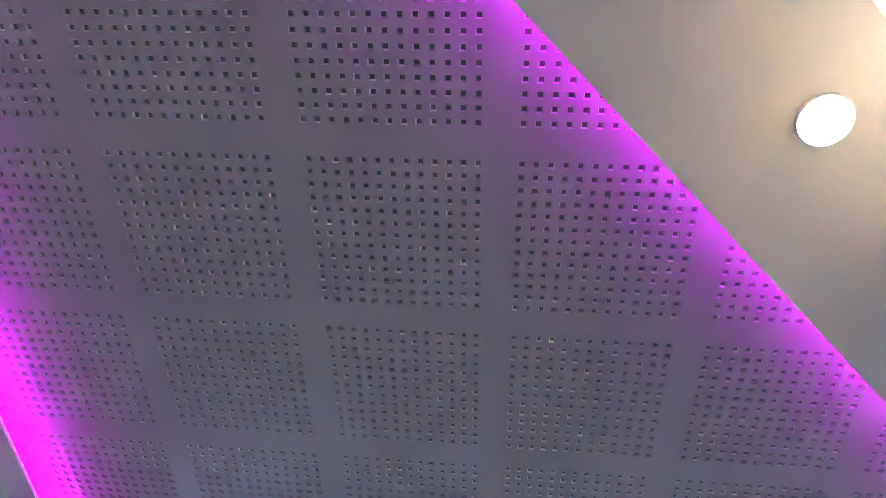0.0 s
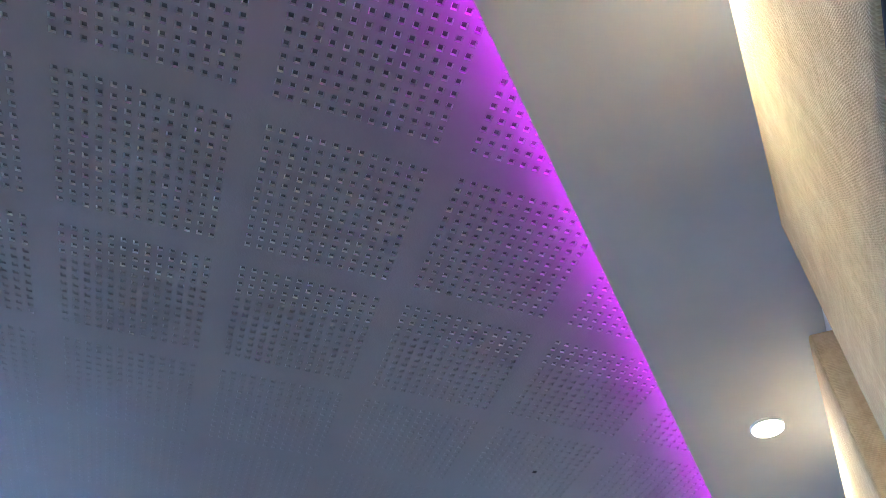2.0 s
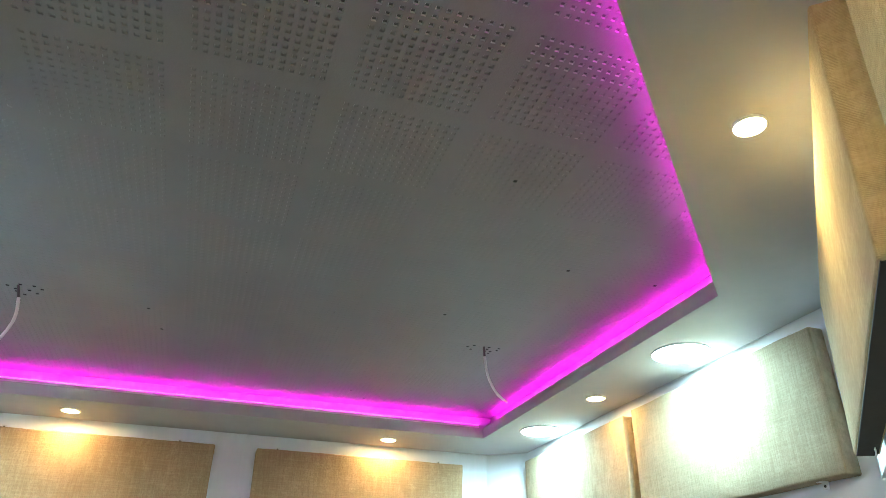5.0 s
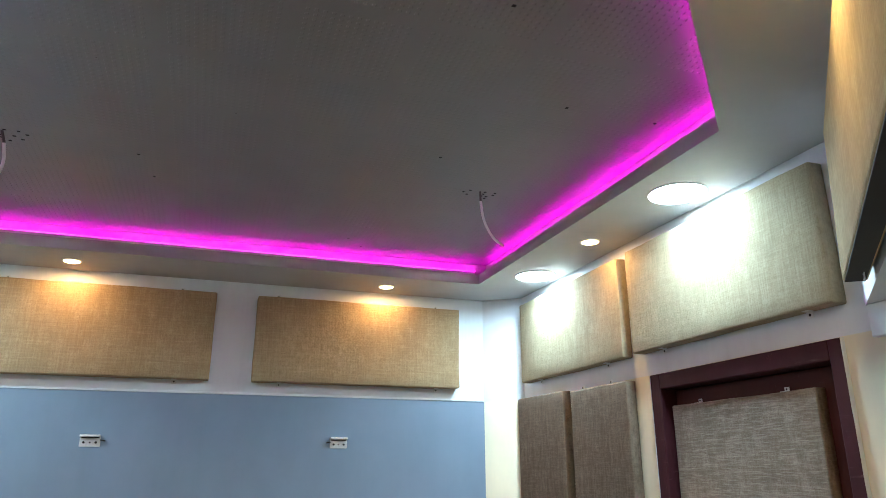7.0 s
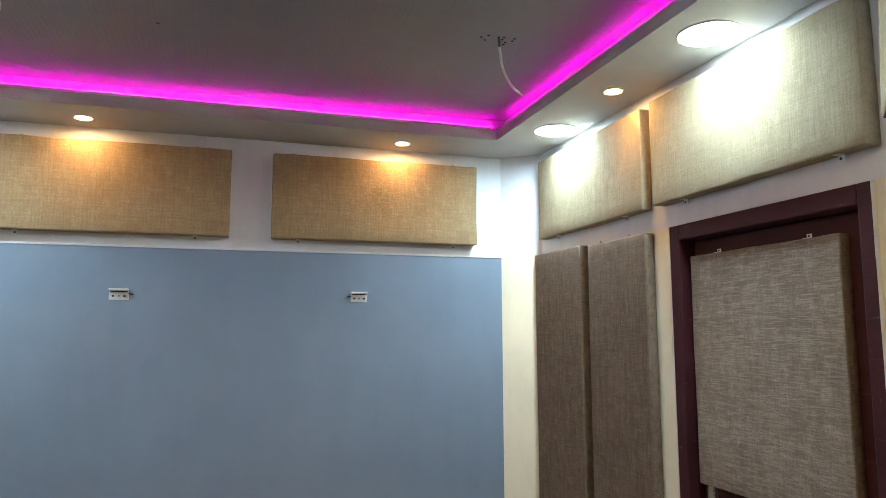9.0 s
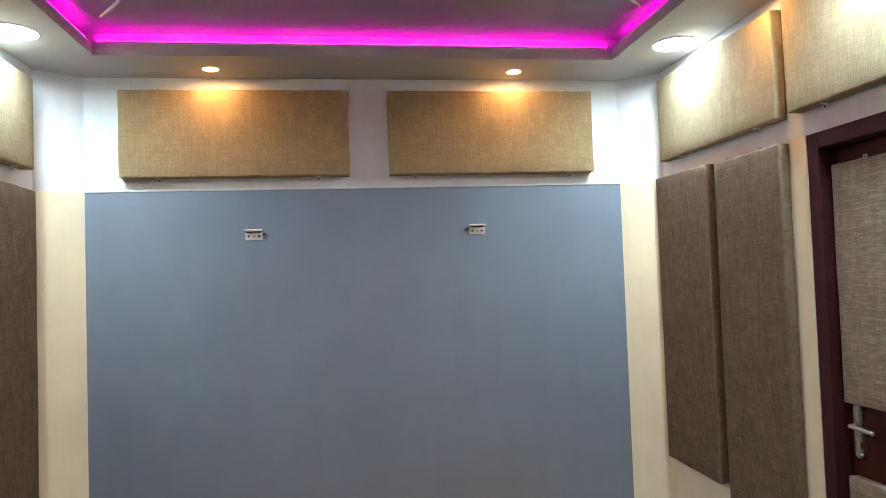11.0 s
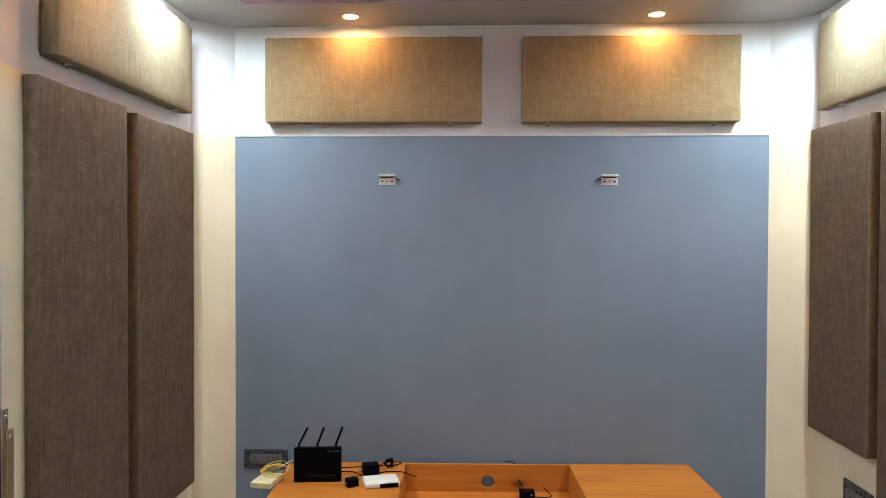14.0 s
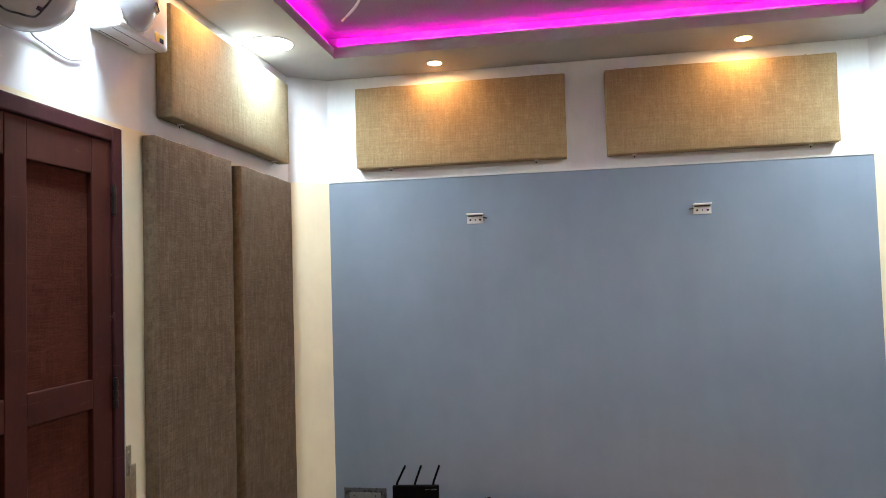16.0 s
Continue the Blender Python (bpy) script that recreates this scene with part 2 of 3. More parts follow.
M_yellow = plain("yellow_cable", rgb(0.72, 0.52, 0.10), 0.45)
M_underside = plain("dark_underside", rgb(0.045, 0.043, 0.045), 0.85, 0, 0.15, 0.2, 60)
M_dark_root = plain("dark_cable_root", rgb(0.10, 0.085, 0.085), 0.6, 0, 0.1, 0.2, 60)
M_sticker = plain("yellow_sticker", rgb(0.85, 0.68, 0.03), 0.4)
M_grey_plate = plain("grey_switch_plate", rgb(0.060, 0.064, 0.076), 0.3, 0.2, 0.05, 0.1)
M_module = plain("pale_switch_module", rgb(0.15, 0.15, 0.155), 0.4)
M_chrome = plain("chrome", rgb(0.75, 0.75, 0.76), 0.12, 1.0)
M_pine = pinewood("varnished_pine")
M_floor = plain("floor_tile", rgb(0.27, 0.245, 0.22), 0.3, 0, 0.05, 0.12, 3)
M_led = glow("led_panel_glow", rgb(0.80, 0.94, 1.0), PANEL_LIGHT)
M_warm = glow("warm_spot_glow", rgb(1.0, 0.50, 0.17), SPOT_LIGHT)
M_neutral = glow("neutral_spot_glow", rgb(1.0, 0.60, 0.23), DIAGONAL_LIGHT)
M_magenta = glow("magenta_strip_glow", rgb(1.0, 0.0, 0.68), STRIP_LIGHT)


# ---- building helpers ----
def link(name, bm, material, parent=None, label="", smooth=False):
    me = bpy.data.meshes.new(name)
    bmesh.ops.recalc_face_normals(bm, faces=bm.faces[:])
    bm.to_mesh(me)
    bm.free()
    me.materials.append(material)
    if smooth:
        for p in me.polygons:
            p.use_smooth = True
    ob = new(name, me)
    if parent:
        ob.parent = parent
    return tagged(ob, label)


def part(name, bm, material, parent, label="", smooth=False):
    """One mesh under a thing or a part."""
    return link(name, bm, material, parent, label, smooth)


def thing(name, m, label, category, group="", kind=""):
    ob = new(name)
    ob.empty_display_size = 0.05
    ob.matrix_world = m
    return tagged(ob, label, category, group, kind)


def box(lo, hi, bevel=0.0, seg=2, bm=None):
    """A box between two corners, with rounded edges."""
    b = bmesh.new()
    bmesh.ops.create_cube(b, size=1.0)
    for v in b.verts:
        v.co = Vector(((lo[i] + hi[i]) / 2 + v.co[i] * (hi[i] - lo[i]) for i in range(3)))
    if bevel:
        bmesh.ops.bevel(b, geom=b.edges[:], offset=bevel, segments=seg, profile=0.5, affect="EDGES")
    if bm is None:
        return b
    me = bpy.data.meshes.new("joined")
    b.to_mesh(me)
    b.free()
    bm.from_mesh(me)
    bpy.data.meshes.remove(me)
    return bm


def tube(points, r, sides=8, bm=None):
    """A round cable or rod through the points."""
    bm = bm or bmesh.new()
    pts = [Vector(p) for p in points]
    rings = []
    up = Vector((0.13, 0.31, 0.94))
    for i, p in enumerate(pts):
        d = (pts[min(i + 1, len(pts) - 1)] - pts[max(i - 1, 0)]).normalized()
        s = d.cross(up).normalized()
        t = d.cross(s)
        rings.append([bm.verts.new(p + r * (math.cos(a) * s + math.sin(a) * t)) for a in [2 * math.pi * k / sides for k in range(sides)]])
    for a, b in zip(rings, rings[1:]):
        for k in range(sides):
            bm.faces.new((a[k], a[(k + 1) % sides], b[(k + 1) % sides], b[k]))
    bm.faces.new(rings[0])
    bm.faces.new(rings[-1][::-1])
    return bm


def spline(ctrl, steps=8):
    """A smooth line through the given points."""
    p = [Vector(c) for c in ctrl]
    p = [2 * p[0] - p[1]] + p + [2 * p[-1] - p[-2]]
    out = []
    for i in range(1, len(p) - 2):
        for k in range(steps):
            t = k / steps
            a, b, c, d = p[i - 1 : i + 3]
            out.append(0.5 * (2 * b + (c - a) * t + (2 * a - 5 * b + 4 * c - d) * t * t + (3 * b - a - 3 * c + d) * t ** 3))
    return out + [p[-2]]


def disc(r, z0, z1, sides=32, bm=None, r2=None):
    """A short upright cylinder (or cone) round the z axis."""
    bm = bm or bmesh.new()
    r2 = r if r2 is None else r2
    a = [bm.verts.new((r * math.cos(2 * math.pi * k / sides), r * math.sin(2 * math.pi * k / sides), z0)) for k in range(sides)]
    b = [bm.verts.new((r2 * math.cos(2 * math.pi * k / sides), r2 * math.sin(2 * math.pi * k / sides), z1)) for k in range(sides)]
    for k in range(sides):
        bm.faces.new((a[k], a[(k + 1) % sides], b[(k + 1) % sides], b[k]))
    bm.faces.new(a[::-1])
    bm.faces.new(b)
    return bm


def lathe(profile, sides=32):
    """A ring turned from a closed profile of (radius, height)."""
    bm = bmesh.new()
    rings = [[bm.verts.new((r * math.cos(2 * math.pi * k / sides), r * math.sin(2 * math.pi * k / sides), z)) for k in range(sides)] for r, z in profile]
    for i, a in enumerate(rings):
        b = rings[(i + 1) % len(rings)]
        for k in range(sides):
            bm.faces.new((a[k], a[(k + 1) % sides], b[(k + 1) % sides], b[k]))
    return bm


def prism(outline, z0, z1, bm=None):
    """An upright solid over a plan outline."""
    bm = bm or bmesh.new()
    a = [bm.verts.new((x, y, z0)) for x, y in outline]
    b = [bm.verts.new((x, y, z1)) for x, y in outline]
    for k in range(len(a)):
        j = (k + 1) % len(a)
        bm.faces.new((a[k], a[j], b[j], b[k]))
    bm.faces.new(a[::-1])
    bm.faces.new(b)
    return bm


# ---- the room's shell ----
TOP = 2.96
link("floor", box((-1.95, BACK - 0.2, -0.1), (1.95, 0.2, 0.0)), M_floor)
bpy.data.objects["floor"]["kind"] = "structure"
tagged(link("wall_front", prism([(-1.455, 0), (1.455, 0), (1.6, 0.15), (-1.6, 0.15)], 0.0, TOP), M_front), "blue-grey painted screen wall with white upper band", "wall", kind="structure")
# chamfered front corners
tagged(link("wall_corner_right", prism([(1.455, 0), (XR, -0.145), (1.9, -0.145), (1.9, 0.15), (1.6, 0.15)], 0, TOP), M_wall), "cream and white painted chamfered corner", "wall", kind="structure")
tagged(link("wall_corner_left", prism([(-1.455, 0), (-1.6, 0.15), (-1.9, 0.15), (-1.9, -0.145), (XL, -0.145)], 0, TOP), M_wall), "cream and white painted chamfered corner", "wall", kind="structure")
# right wall with its door opening
RD0, RD1, RDT = -1.374, -2.316, 2.097
b = prism([(XR, -0.145), (XR, RD0), (1.9, RD0), (1.9, -0.145)], 0, TOP)
prism([(XR, RD1), (XR, BACK), (1.9, BACK), (1.9, RD1)], 0, TOP, b)
prism([(XR, RD0), (XR, RD1), (1.9, RD1), (1.9, RD0)], RDT, TOP, b)
tagged(link("wall_right", b, M_wall), "cream wall with a white painted upper band", "wall", kind="structure")
# left wall with its door opening
LD0, LD1, LDT = -1.672, -2.640, 2.081
b = prism([(XL, -0.145), (XL, LD0), (-1.9, LD0), (-1.9, -0.145)], 0, TOP)
prism([(XL, LD1), (XL, BACK), (-1.9, BACK), (-1.9, LD1)], 0, TOP, b)
prism([(XL, LD0), (XL, LD1), (-1.9, LD1), (-1.9, LD0)], LDT, TOP, b)
tagged(link("wall_left", b, M_wall), "cream wall with a white painted upper band", "wall", kind="structure")
# unseen back wall, added to close the room
tagged(link("wall_back", box((-1.9, BACK - 0.15, 0), (1.9, BACK, TOP)), M_wall), "plain cream wall out of view, added to close the room", "wall", kind="structure")
# fine plaster lip under the white band of the front wall
tagged(link("trim", box((-1.45, -0.006, PAINT), (1.45, 0.002, PAINT + 0.010), 0.002), M_white), "thin white plaster lip above the blue paint", "trim", kind="structure")


def soffit():
    """The lower ceiling: a ring of plasterboard round the cove, with an upstand along its edge."""
    bm = bmesh.new()
    outer = [(-1.7, 0.03), (1.7, 0.03), (1.7, BACK - 0.02), (-1.7, BACK - 0.02)]
    lip = 0.012
    back = [(COVE[0][0] - lip, COVE[0][1] + lip), (COVE[1][0] + lip, COVE[1][1] + lip),
            (COVE[2][0] + lip, COVE[2][1] - lip * 0.41), (COVE[3][0] - lip, COVE[3][1] - lip * 2.41)]
    loops = [(outer, SOFFIT), (COVE, SOFFIT), (COVE, SOFFIT + 0.055), (back, SOFFIT + 0.055), (back, SOFFIT + 0.013), (outer, SOFFIT + 0.013)]
    rings = [[bm.verts.new((x, y, z)) for x, y in loop] for loop, z in loops]
    for a, c in zip(rings, rings[1:] + rings[:1]):
        for k in range(4):
            bm.faces.new((a[k], a[(k + 1) % 4], c[(k + 1) % 4], c[k]))
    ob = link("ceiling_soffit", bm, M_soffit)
    tagged(ob, "grey plasterboard soffit with a cove edge", "ceiling", kind="structure")


soffit()


WIRE_ROOTS = [(0.909, -1.334), (-0.852, -1.326)]


def perforated_ceiling():
    """The upper ceiling: board with blocks of 13 by 13 square holes, each a real recess."""
    half, deep = 0.0054, 0.0046
    rnd = random.Random(21)
    hp, bx, by = 0.0222, 0.333, 0.3315

    def lines(first, step, blocks, lo, hi):
        out = [lo]
        marks = []
        for k in blocks:
            for i in range(13):
                c = first + k * step + i * hp
                if c - half < lo + 0.02 or c + half > hi - 0.02:
                    continue
                marks.append(len(out))
                out += [c - half, c + half]
        return np.array(out + [hi]), set(marks)

    xs, hx = lines(-0.6215, bx, range(-3, 7), -1.66, 1.66)
    ys, hy = lines(-3.325, by, range(-5, 9), BACK, 0.0)
    nx, ny = len(xs), len(ys)
    gx, gy = np.meshgrid(xs, ys, indexing="ij")
    verts = np.stack([gx.ravel(), gy.ravel(), np.full(nx * ny, CEIL)], 1)
    faces, extra, slots = [], [], []
    inner = 0.0018
    for i in range(nx - 1):
        for j in range(ny - 1):
            a, b_, c, d = i * ny + j, (i + 1) * ny + j, (i + 1) * ny + j + 1, i * ny + j + 1
            if i in hx and j in hy:
                n = nx * ny + len(extra)
                # holes get shallower away from the rear corner; a few stay open, dark on every face
                shallow = min(max((ys[j] + 3.25) / 0.95, 0.0), 1.0)
                near_wire = min(math.hypot(xs[i] - x, ys[j] - y) for x, y in WIRE_ROOTS)
                is_open = rnd.random() < (0.38 if near_wire < 0.075 else 0.001 * shallow)
                low = deep if is_open else deep * (1 - 0.85 * shallow)
                for x, y in ((xs[i] + inner, ys[j] + inner), (xs[i + 1] - inner, ys[j] + inner), (xs[i + 1] - inner, ys[j + 1] - inner), (xs[i] + inner, ys[j + 1] - inner)):
                    extra.append((x, y, CEIL + low))
                faces += [(a, n, n + 1, b_), (b_, n + 1, n + 2, c), (c, n + 2, n + 3, d), (d, n + 3, n, a), (n, n + 3, n + 2, n + 1)]
                slots += [3, 3, 3, 3, 3] if is_open else [2, 2, 2, 2, 1] if shallow < 0.35 else [0, 0, 0, 0, 0]
            else:
                faces.append((a, d, c, b_))
                slots.append(0)
    me = bpy.data.meshes.new("ceiling")
    me.from_pydata(verts.tolist() + extra, [], faces)
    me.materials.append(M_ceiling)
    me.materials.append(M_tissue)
    me.materials.append(M_lit_hole_wall)
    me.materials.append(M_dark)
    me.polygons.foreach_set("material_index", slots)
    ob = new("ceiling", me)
    tagged(ob, "grey perforated acoustic ceiling board with square holes", "ceiling", kind="structure")


perforated_ceiling()
tagged(link("ceiling_slab", box((-1.9, BACK - 0.15, TOP), (1.9, 0.15, TOP + 0.1)), M_white), "plain slab over the ceiling", "ceiling", kind="structure")


def along(c, s):
    """A plan point on the line x - y = c, at x = s."""
    return (s, s - c)


# diagonal beam across the rear corner
p0, p1 = along(BEAM, XR + 0.03), along(BEAM, BACK + BEAM - 0.05)
tagged(link("beam", prism([p0, p1, (p1[0] + 0.12, p1[1] - 0.12), (p0[0] + 0.12, p0[1] - 0.12)], 2.170, SOFFIT + 0.008), M_white), "white painted diagonal beam across the corner", "beam", kind="structure")


# ---- the cove's light strip ----
def strip():
    th = thing("led_strip", pose(0, 0, 0), "magenta LED strip lying in the ceiling cove", "light strip")
    w, z = 0.010, SOFFIT + 0.088
    set_backs = (0.056, 0.062, 0.016, 0.030)     # front, right, diagonal and left run
    pts = [Vector((x, y)) for x, y in COVE]
    cen = Vector((0, -2.0))
    for k in range(4):
        a, c = pts[k], pts[(k + 1) % 4]
        d = (c - a).normalized()
        nrm = Vector((-d.y, d.x))
        if nrm.dot(a - cen) < 0:
            nrm = -nrm
        a2, c2 = a + nrm * set_backs[k], c + nrm * set_backs[k]
        part("strip_run", prism([tuple(a2), tuple(c2), tuple(c2 + nrm * w), tuple(a2 + nrm * w)], z, z + 0.0012), M_magenta, th)
        part("carrier", prism([tuple(a2), tuple(c2), tuple(c2 + nrm * w), tuple(a2 + nrm * w)], SOFFIT + 0.0135, z), M_whiteplastic, th, "white plastic carrier profile")
        # board added behind the strip to catch its light; it closes the cove
        a3, c3 = a + nrm * 0.078 - d * 0.078, c + nrm * 0.078 + d * 0.078
        tagged(link("cove_back", prism([tuple(a3), tuple(c3), tuple(c3 + nrm * 0.012), tuple(a3 + nrm * 0.012)], SOFFIT + 0.0135, CEIL - 0.001), M_soffit), "grey board added behind the strip to catch its light", "ceiling", kind="structure")


strip()


# ---- lamps ----
def round_panel():
    th = thing("panel_light", pose(0, 0, 0), "round white LED panel light, lit, in the soffit", "ceiling light", "round panel lights")
    part("rim", lathe([(0.1075, 0.0), (0.107, -0.004), (0.105, -0.006), (0.103, -0.004), (0.103, 0.0)], 48), M_whiteplastic, th, smooth=True)
    part("diffuser", disc(0.103, -0.0045, -0.001, 40), M_led, th, "glowing cool white diffuser")
    lamp = bpy.data.lights.new("panel_lamp", "AREA")
    lamp.shape, lamp.size, lamp.energy, lamp.spread, lamp.color = "DISK", 0.2, PANEL_WATTS, radians(172), (0.80, 0.94, 1.0)
    o = new("panel_lamp", lamp)
    o.parent = th
    o.location = (0, 0, -0.012)
    return th


def spot(material, label, k=1.0, rim=0.045):
    th = thing("spot_light", pose(0, 0, 0), label, "ceiling light", "recessed spots")
    part("rim", lathe([(rim * k, 0.0), ((rim - 0.001) * k, -0.005), ((0.4 * rim + 0.0203) * k, -0.007), (0.034 * k, -0.003), (0.034 * k, 0.0)], 32), M_whiteplastic, th, smooth=True)
    part("lens", disc(0.034 * k, -0.0045, -0.001, 28), material, th, "glowing lens")
    return th


PANELS = [(1.482, -1.865), (1.500, -0.643), (-1.505, -0.680), (-1.490, -1.900)]
first = round_panel()
first.matrix_world = pose(*PANELS[0], SOFFIT)
for x, y in PANELS[1:]:
    copy_thing(first, pose(x, y, SOFFIT))
WARM = [(0.807, -0.170), (-0.781, -0.178), (1.472, -1.253), (-1.472, -1.270)]
first = spot(M_warm, "small recessed spot with warm orange light, lit")
first.matrix_world = pose(*WARM[0], SOFFIT)
for x, y in WARM[1:]:
    copy_thing(first, pose(x, y, SOFFIT))
# the third spot is out of view, added at the others' spacing
NEUTRAL = [(0.815, -3.033), (0.069, -3.787), (-0.677, -4.540)]
first = spot(M_neutral, "small recessed spot with warm white light, lit", 0.90, 0.038)
first.matrix_world = pose(*NEUTRAL[0], SOFFIT)
for x, y in NEUTRAL[1:]:
    copy_thing(first, pose(x, y, SOFFIT))


# ---- cloth-covered acoustic panels ----
def panel_mesh(w, h, t, seed, puff=0.004):
    """A padded board: back at y = 0, face at y = -t, softly rounded and slightly uneven."""
    b = box((-w / 2, -t, -h / 2), (w / 2, 0, h / 2))
    nu, nv = max(2, int(w / 0.06)), max(2, int(h / 0.06))
    bmesh.ops.bevel(b, geom=[e for e in b.edges if all(v.co.y < -t + 1e-6 for v in e.verts) or abs(e.verts[0].co.y - e.verts[1].co.y) > t / 2], offset=0.0065, segments=3, profile=0.5, affect="EDGES")
    for k in range(1, nu):
        x = -w / 2 + w * k / nu
        bmesh.ops.bisect_plane(b, geom=b.verts[:] + b.edges[:] + b.faces[:], plane_co=(x, 0, 0), plane_no=(1, 0, 0))
    for k in range(1, nv):
        z = -h / 2 + h * k / nv
        bmesh.ops.bisect_plane(b, geom=b.verts[:] + b.edges[:] + b.faces[:], plane_co=(0, 0, z), plane_no=(0, 0, 1))
    off = Vector((seed * 7.3, seed * 3.1, seed * 1.7))
    for v in b.verts:
        n = noise.noise(v.co * 5.0 + off) * 0.6 + noise.noise(v.co * 16.0 + off) * 0.25
        edge_x, edge_z = abs(v.co.x) / (w / 2), abs(v.co.z) / (h / 2)
        if v.co.y < -t * 0.5:
            v.co.y += n * puff * (1 - max(edge_x, edge_z) ** 6 * 0.6)
        if edge_x > 0.97:
            v.co.x += noise.noise(v.co * 7.0 + off) * 0.003
        if edge_z > 0.93:
            v.co.z += noise.noise(v.co * 7.0 + off + Vector((3, 0, 0))) * 0.003
    return b


def clip_mesh(up):
    """A small steel angle that holds a panel to the wall, with a screw hole."""
    b = box((-0.014, -0.004, -0.001 if up else -0.024), (0.014, -0.001, 0.024 if up else 0.001), 0.0012)
    box((-0.014, -0.024, -0.0015), (0.014, -0.001, 0.0015), 0.0006, bm=b)
    return b


def acoustic_panel(m, w, h, t, material, label, seed, clips=(), group="acoustic panels"):
    """m: the panel's centre on the wall, its face looking along local -y."""
    th = thing("acoustic_panel", m, label, "acoustic panel", group)
    part("padding", panel_mesh(w, h, t, seed), material, th, smooth=True)
    part("backing", box((-w / 2 + 0.012, -0.010, -h / 2 + 0.012), (w / 2 - 0.012, 0.004, h / 2 - 0.012)), M_backing, th, "dark wooden backing frame")
    for x, up in clips:
        z = h / 2 if up else -h / 2
        c = part("clip", clip_mesh(up), M_zinc, th, "small zinc angle clip")
        c.location = (x, -0.012, z)
        c.scale = (0.7, 1, 0.66) if group == "door panels" else (0.85, 1, 0.9)
        d = part("screw", disc(0.0050, 0, 0.0015, 10), M_dark, c, "dark screw hole")
        d.matrix_local = pose(0, -0.0042, 0.013 if up else -0.013, 90, 0, 0)
    return th


def wall_pose(side, along_wall, z):
    if side == "front":
        return pose(along_wall, -0.004, z)
    if side == "right":
        return pose(XR - 0.006, along_wall, z, 0, 0, -90)
    return pose(XL + 0.006, along_wall, z, 0, 0, 90)


TAN = "tan jute acoustic panel clipped to the white wall band"
TALL = "tall brown jute acoustic panel against the cream wall"
acoustic_panel(wall_pose("front", -0.678, 2.394), 1.176, 0.457, 0.071, M_cloth, TAN, 1, ((-0.40, True), (0.413, True), (-0.40, False), (0.42, False)))
acoustic_panel(wall_pose("front", 0.699, 2.394), 1.154, 0.457, 0.071, M_cloth, TAN, 2, ((-0.464, True), (0.447, True), (-0.433, False), (0.449, False)))
acoustic_panel(wall_pose("right", -0.7430, 2.412), 1.030, 0.448, 0.050, M_cloth_pale, TAN, 3, ((-0.33, True), (0.36, True), (-0.33, False), (0.34, False)))
acoustic_panel(wall_pose("right", -1.8430, 2.415), 1.018, 0.450, 0.054, M_cloth_pale, TAN, 4, ((-0.34, True), (0.39, True), (-0.34, False), (0.39, False)))
acoustic_panel(wall_pose("left", -0.8700, 2.394), 1.160, 0.440, 0.062, M_cloth_pale, TAN, 5, ((-0.45, False), (0.46, False)))
acoustic_panel(wall_pose("right", -0.4250, 1.3395), 0.530, 1.527, 0.047, M_cloth_dark, "brown jute acoustic panel ending above the socket", 6)
acoustic_panel(wall_pose("right", -1.0145, 1.194), 0.489, 1.788, 0.047, M_cloth_dark, TALL, 7, ((-0.17, True), (0.08, True)))
acoustic_panel(wall_pose("left", -0.5500, 1.171), 0.604, 1.822, 0.052, M_cloth_dark, TALL, 8)
acoustic_panel(wall_pose("left", -1.2450, 1.173), 0.602, 1.826, 0.052, M_cloth_dark, TALL, 9)


def diagonal_panel(s0, s1, seed):
    """A panel that hangs on the diagonal beam, its foot standing a little off: s0 and s1 are the x of its ends on the face."""
    w, h, t = (s1 - s0) * math.sqrt(2), 0.415, 0.054
    off = t / math.sqrt(2)
    x, y = along(FACE, (s0 + s1) / 2)
    th = acoustic_panel(pose(x + off, y - off, 2.384, -2.3, 0, -135), w, h, t, M_cloth_beam, "tan jute acoustic panel on the diagonal beam, lightened for lamplight", seed, ((-w / 2 + 0.09, False), (w / 2 - 0.16, False)))
    part("under_strip", box((-w / 2 + 0.005, -t + 0.004, -h / 2 - 0.003), (w / 2 - 0.005, -0.004, -h / 2 + 0.004), 0.001), M_underside, th, "dark grey strip under the panel")


diagonal_panel(0.586, 1.390, 11)
diagonal_panel(-0.350, 0.412, 12)
# plaster ledge on the right wall under the beam's end
tagged(link("wall_ledge", box((XR - 0.024, BACK + 0.01, 2.076), (XR + 0.002, -2.428, 2.169), 0.004), M_white), "white plaster ledge under the beam on the wall", "ledge", kind="structure")


# ---- doors ----
def ragged_edge(th, y, side, z1, face, seed):
    """Chipped white plaster along a jamb's outer edge: side +1 or -1 is the way to the wall."""
    bm = bmesh.new()
    rows = []
    for k in range(71):
        z = 0.02 + (z1 - 0.02) * k / 70
        w = 0.0005 + 0.0022 * noise.noise(Vector((seed, 0, z * 9))) + 0.0022 * noise.noise(Vector((seed, 5, z * 40)))
        rows.append([bm.verts.new(p) for p in ((face, y - side * max(w, 0.0005), z), (face - 0.001, y + side * 0.0012, z), (-0.002, y + side * 0.0022, z))])
    for a, b_ in zip(rows, rows[1:]):
        for q in (0, 1):
            bm.faces.new((a[q], a[q + 1], b_[q + 1], b_[q]))
    part("plaster_edge", bm, M_white, th, "chipped white plaster along the frame")


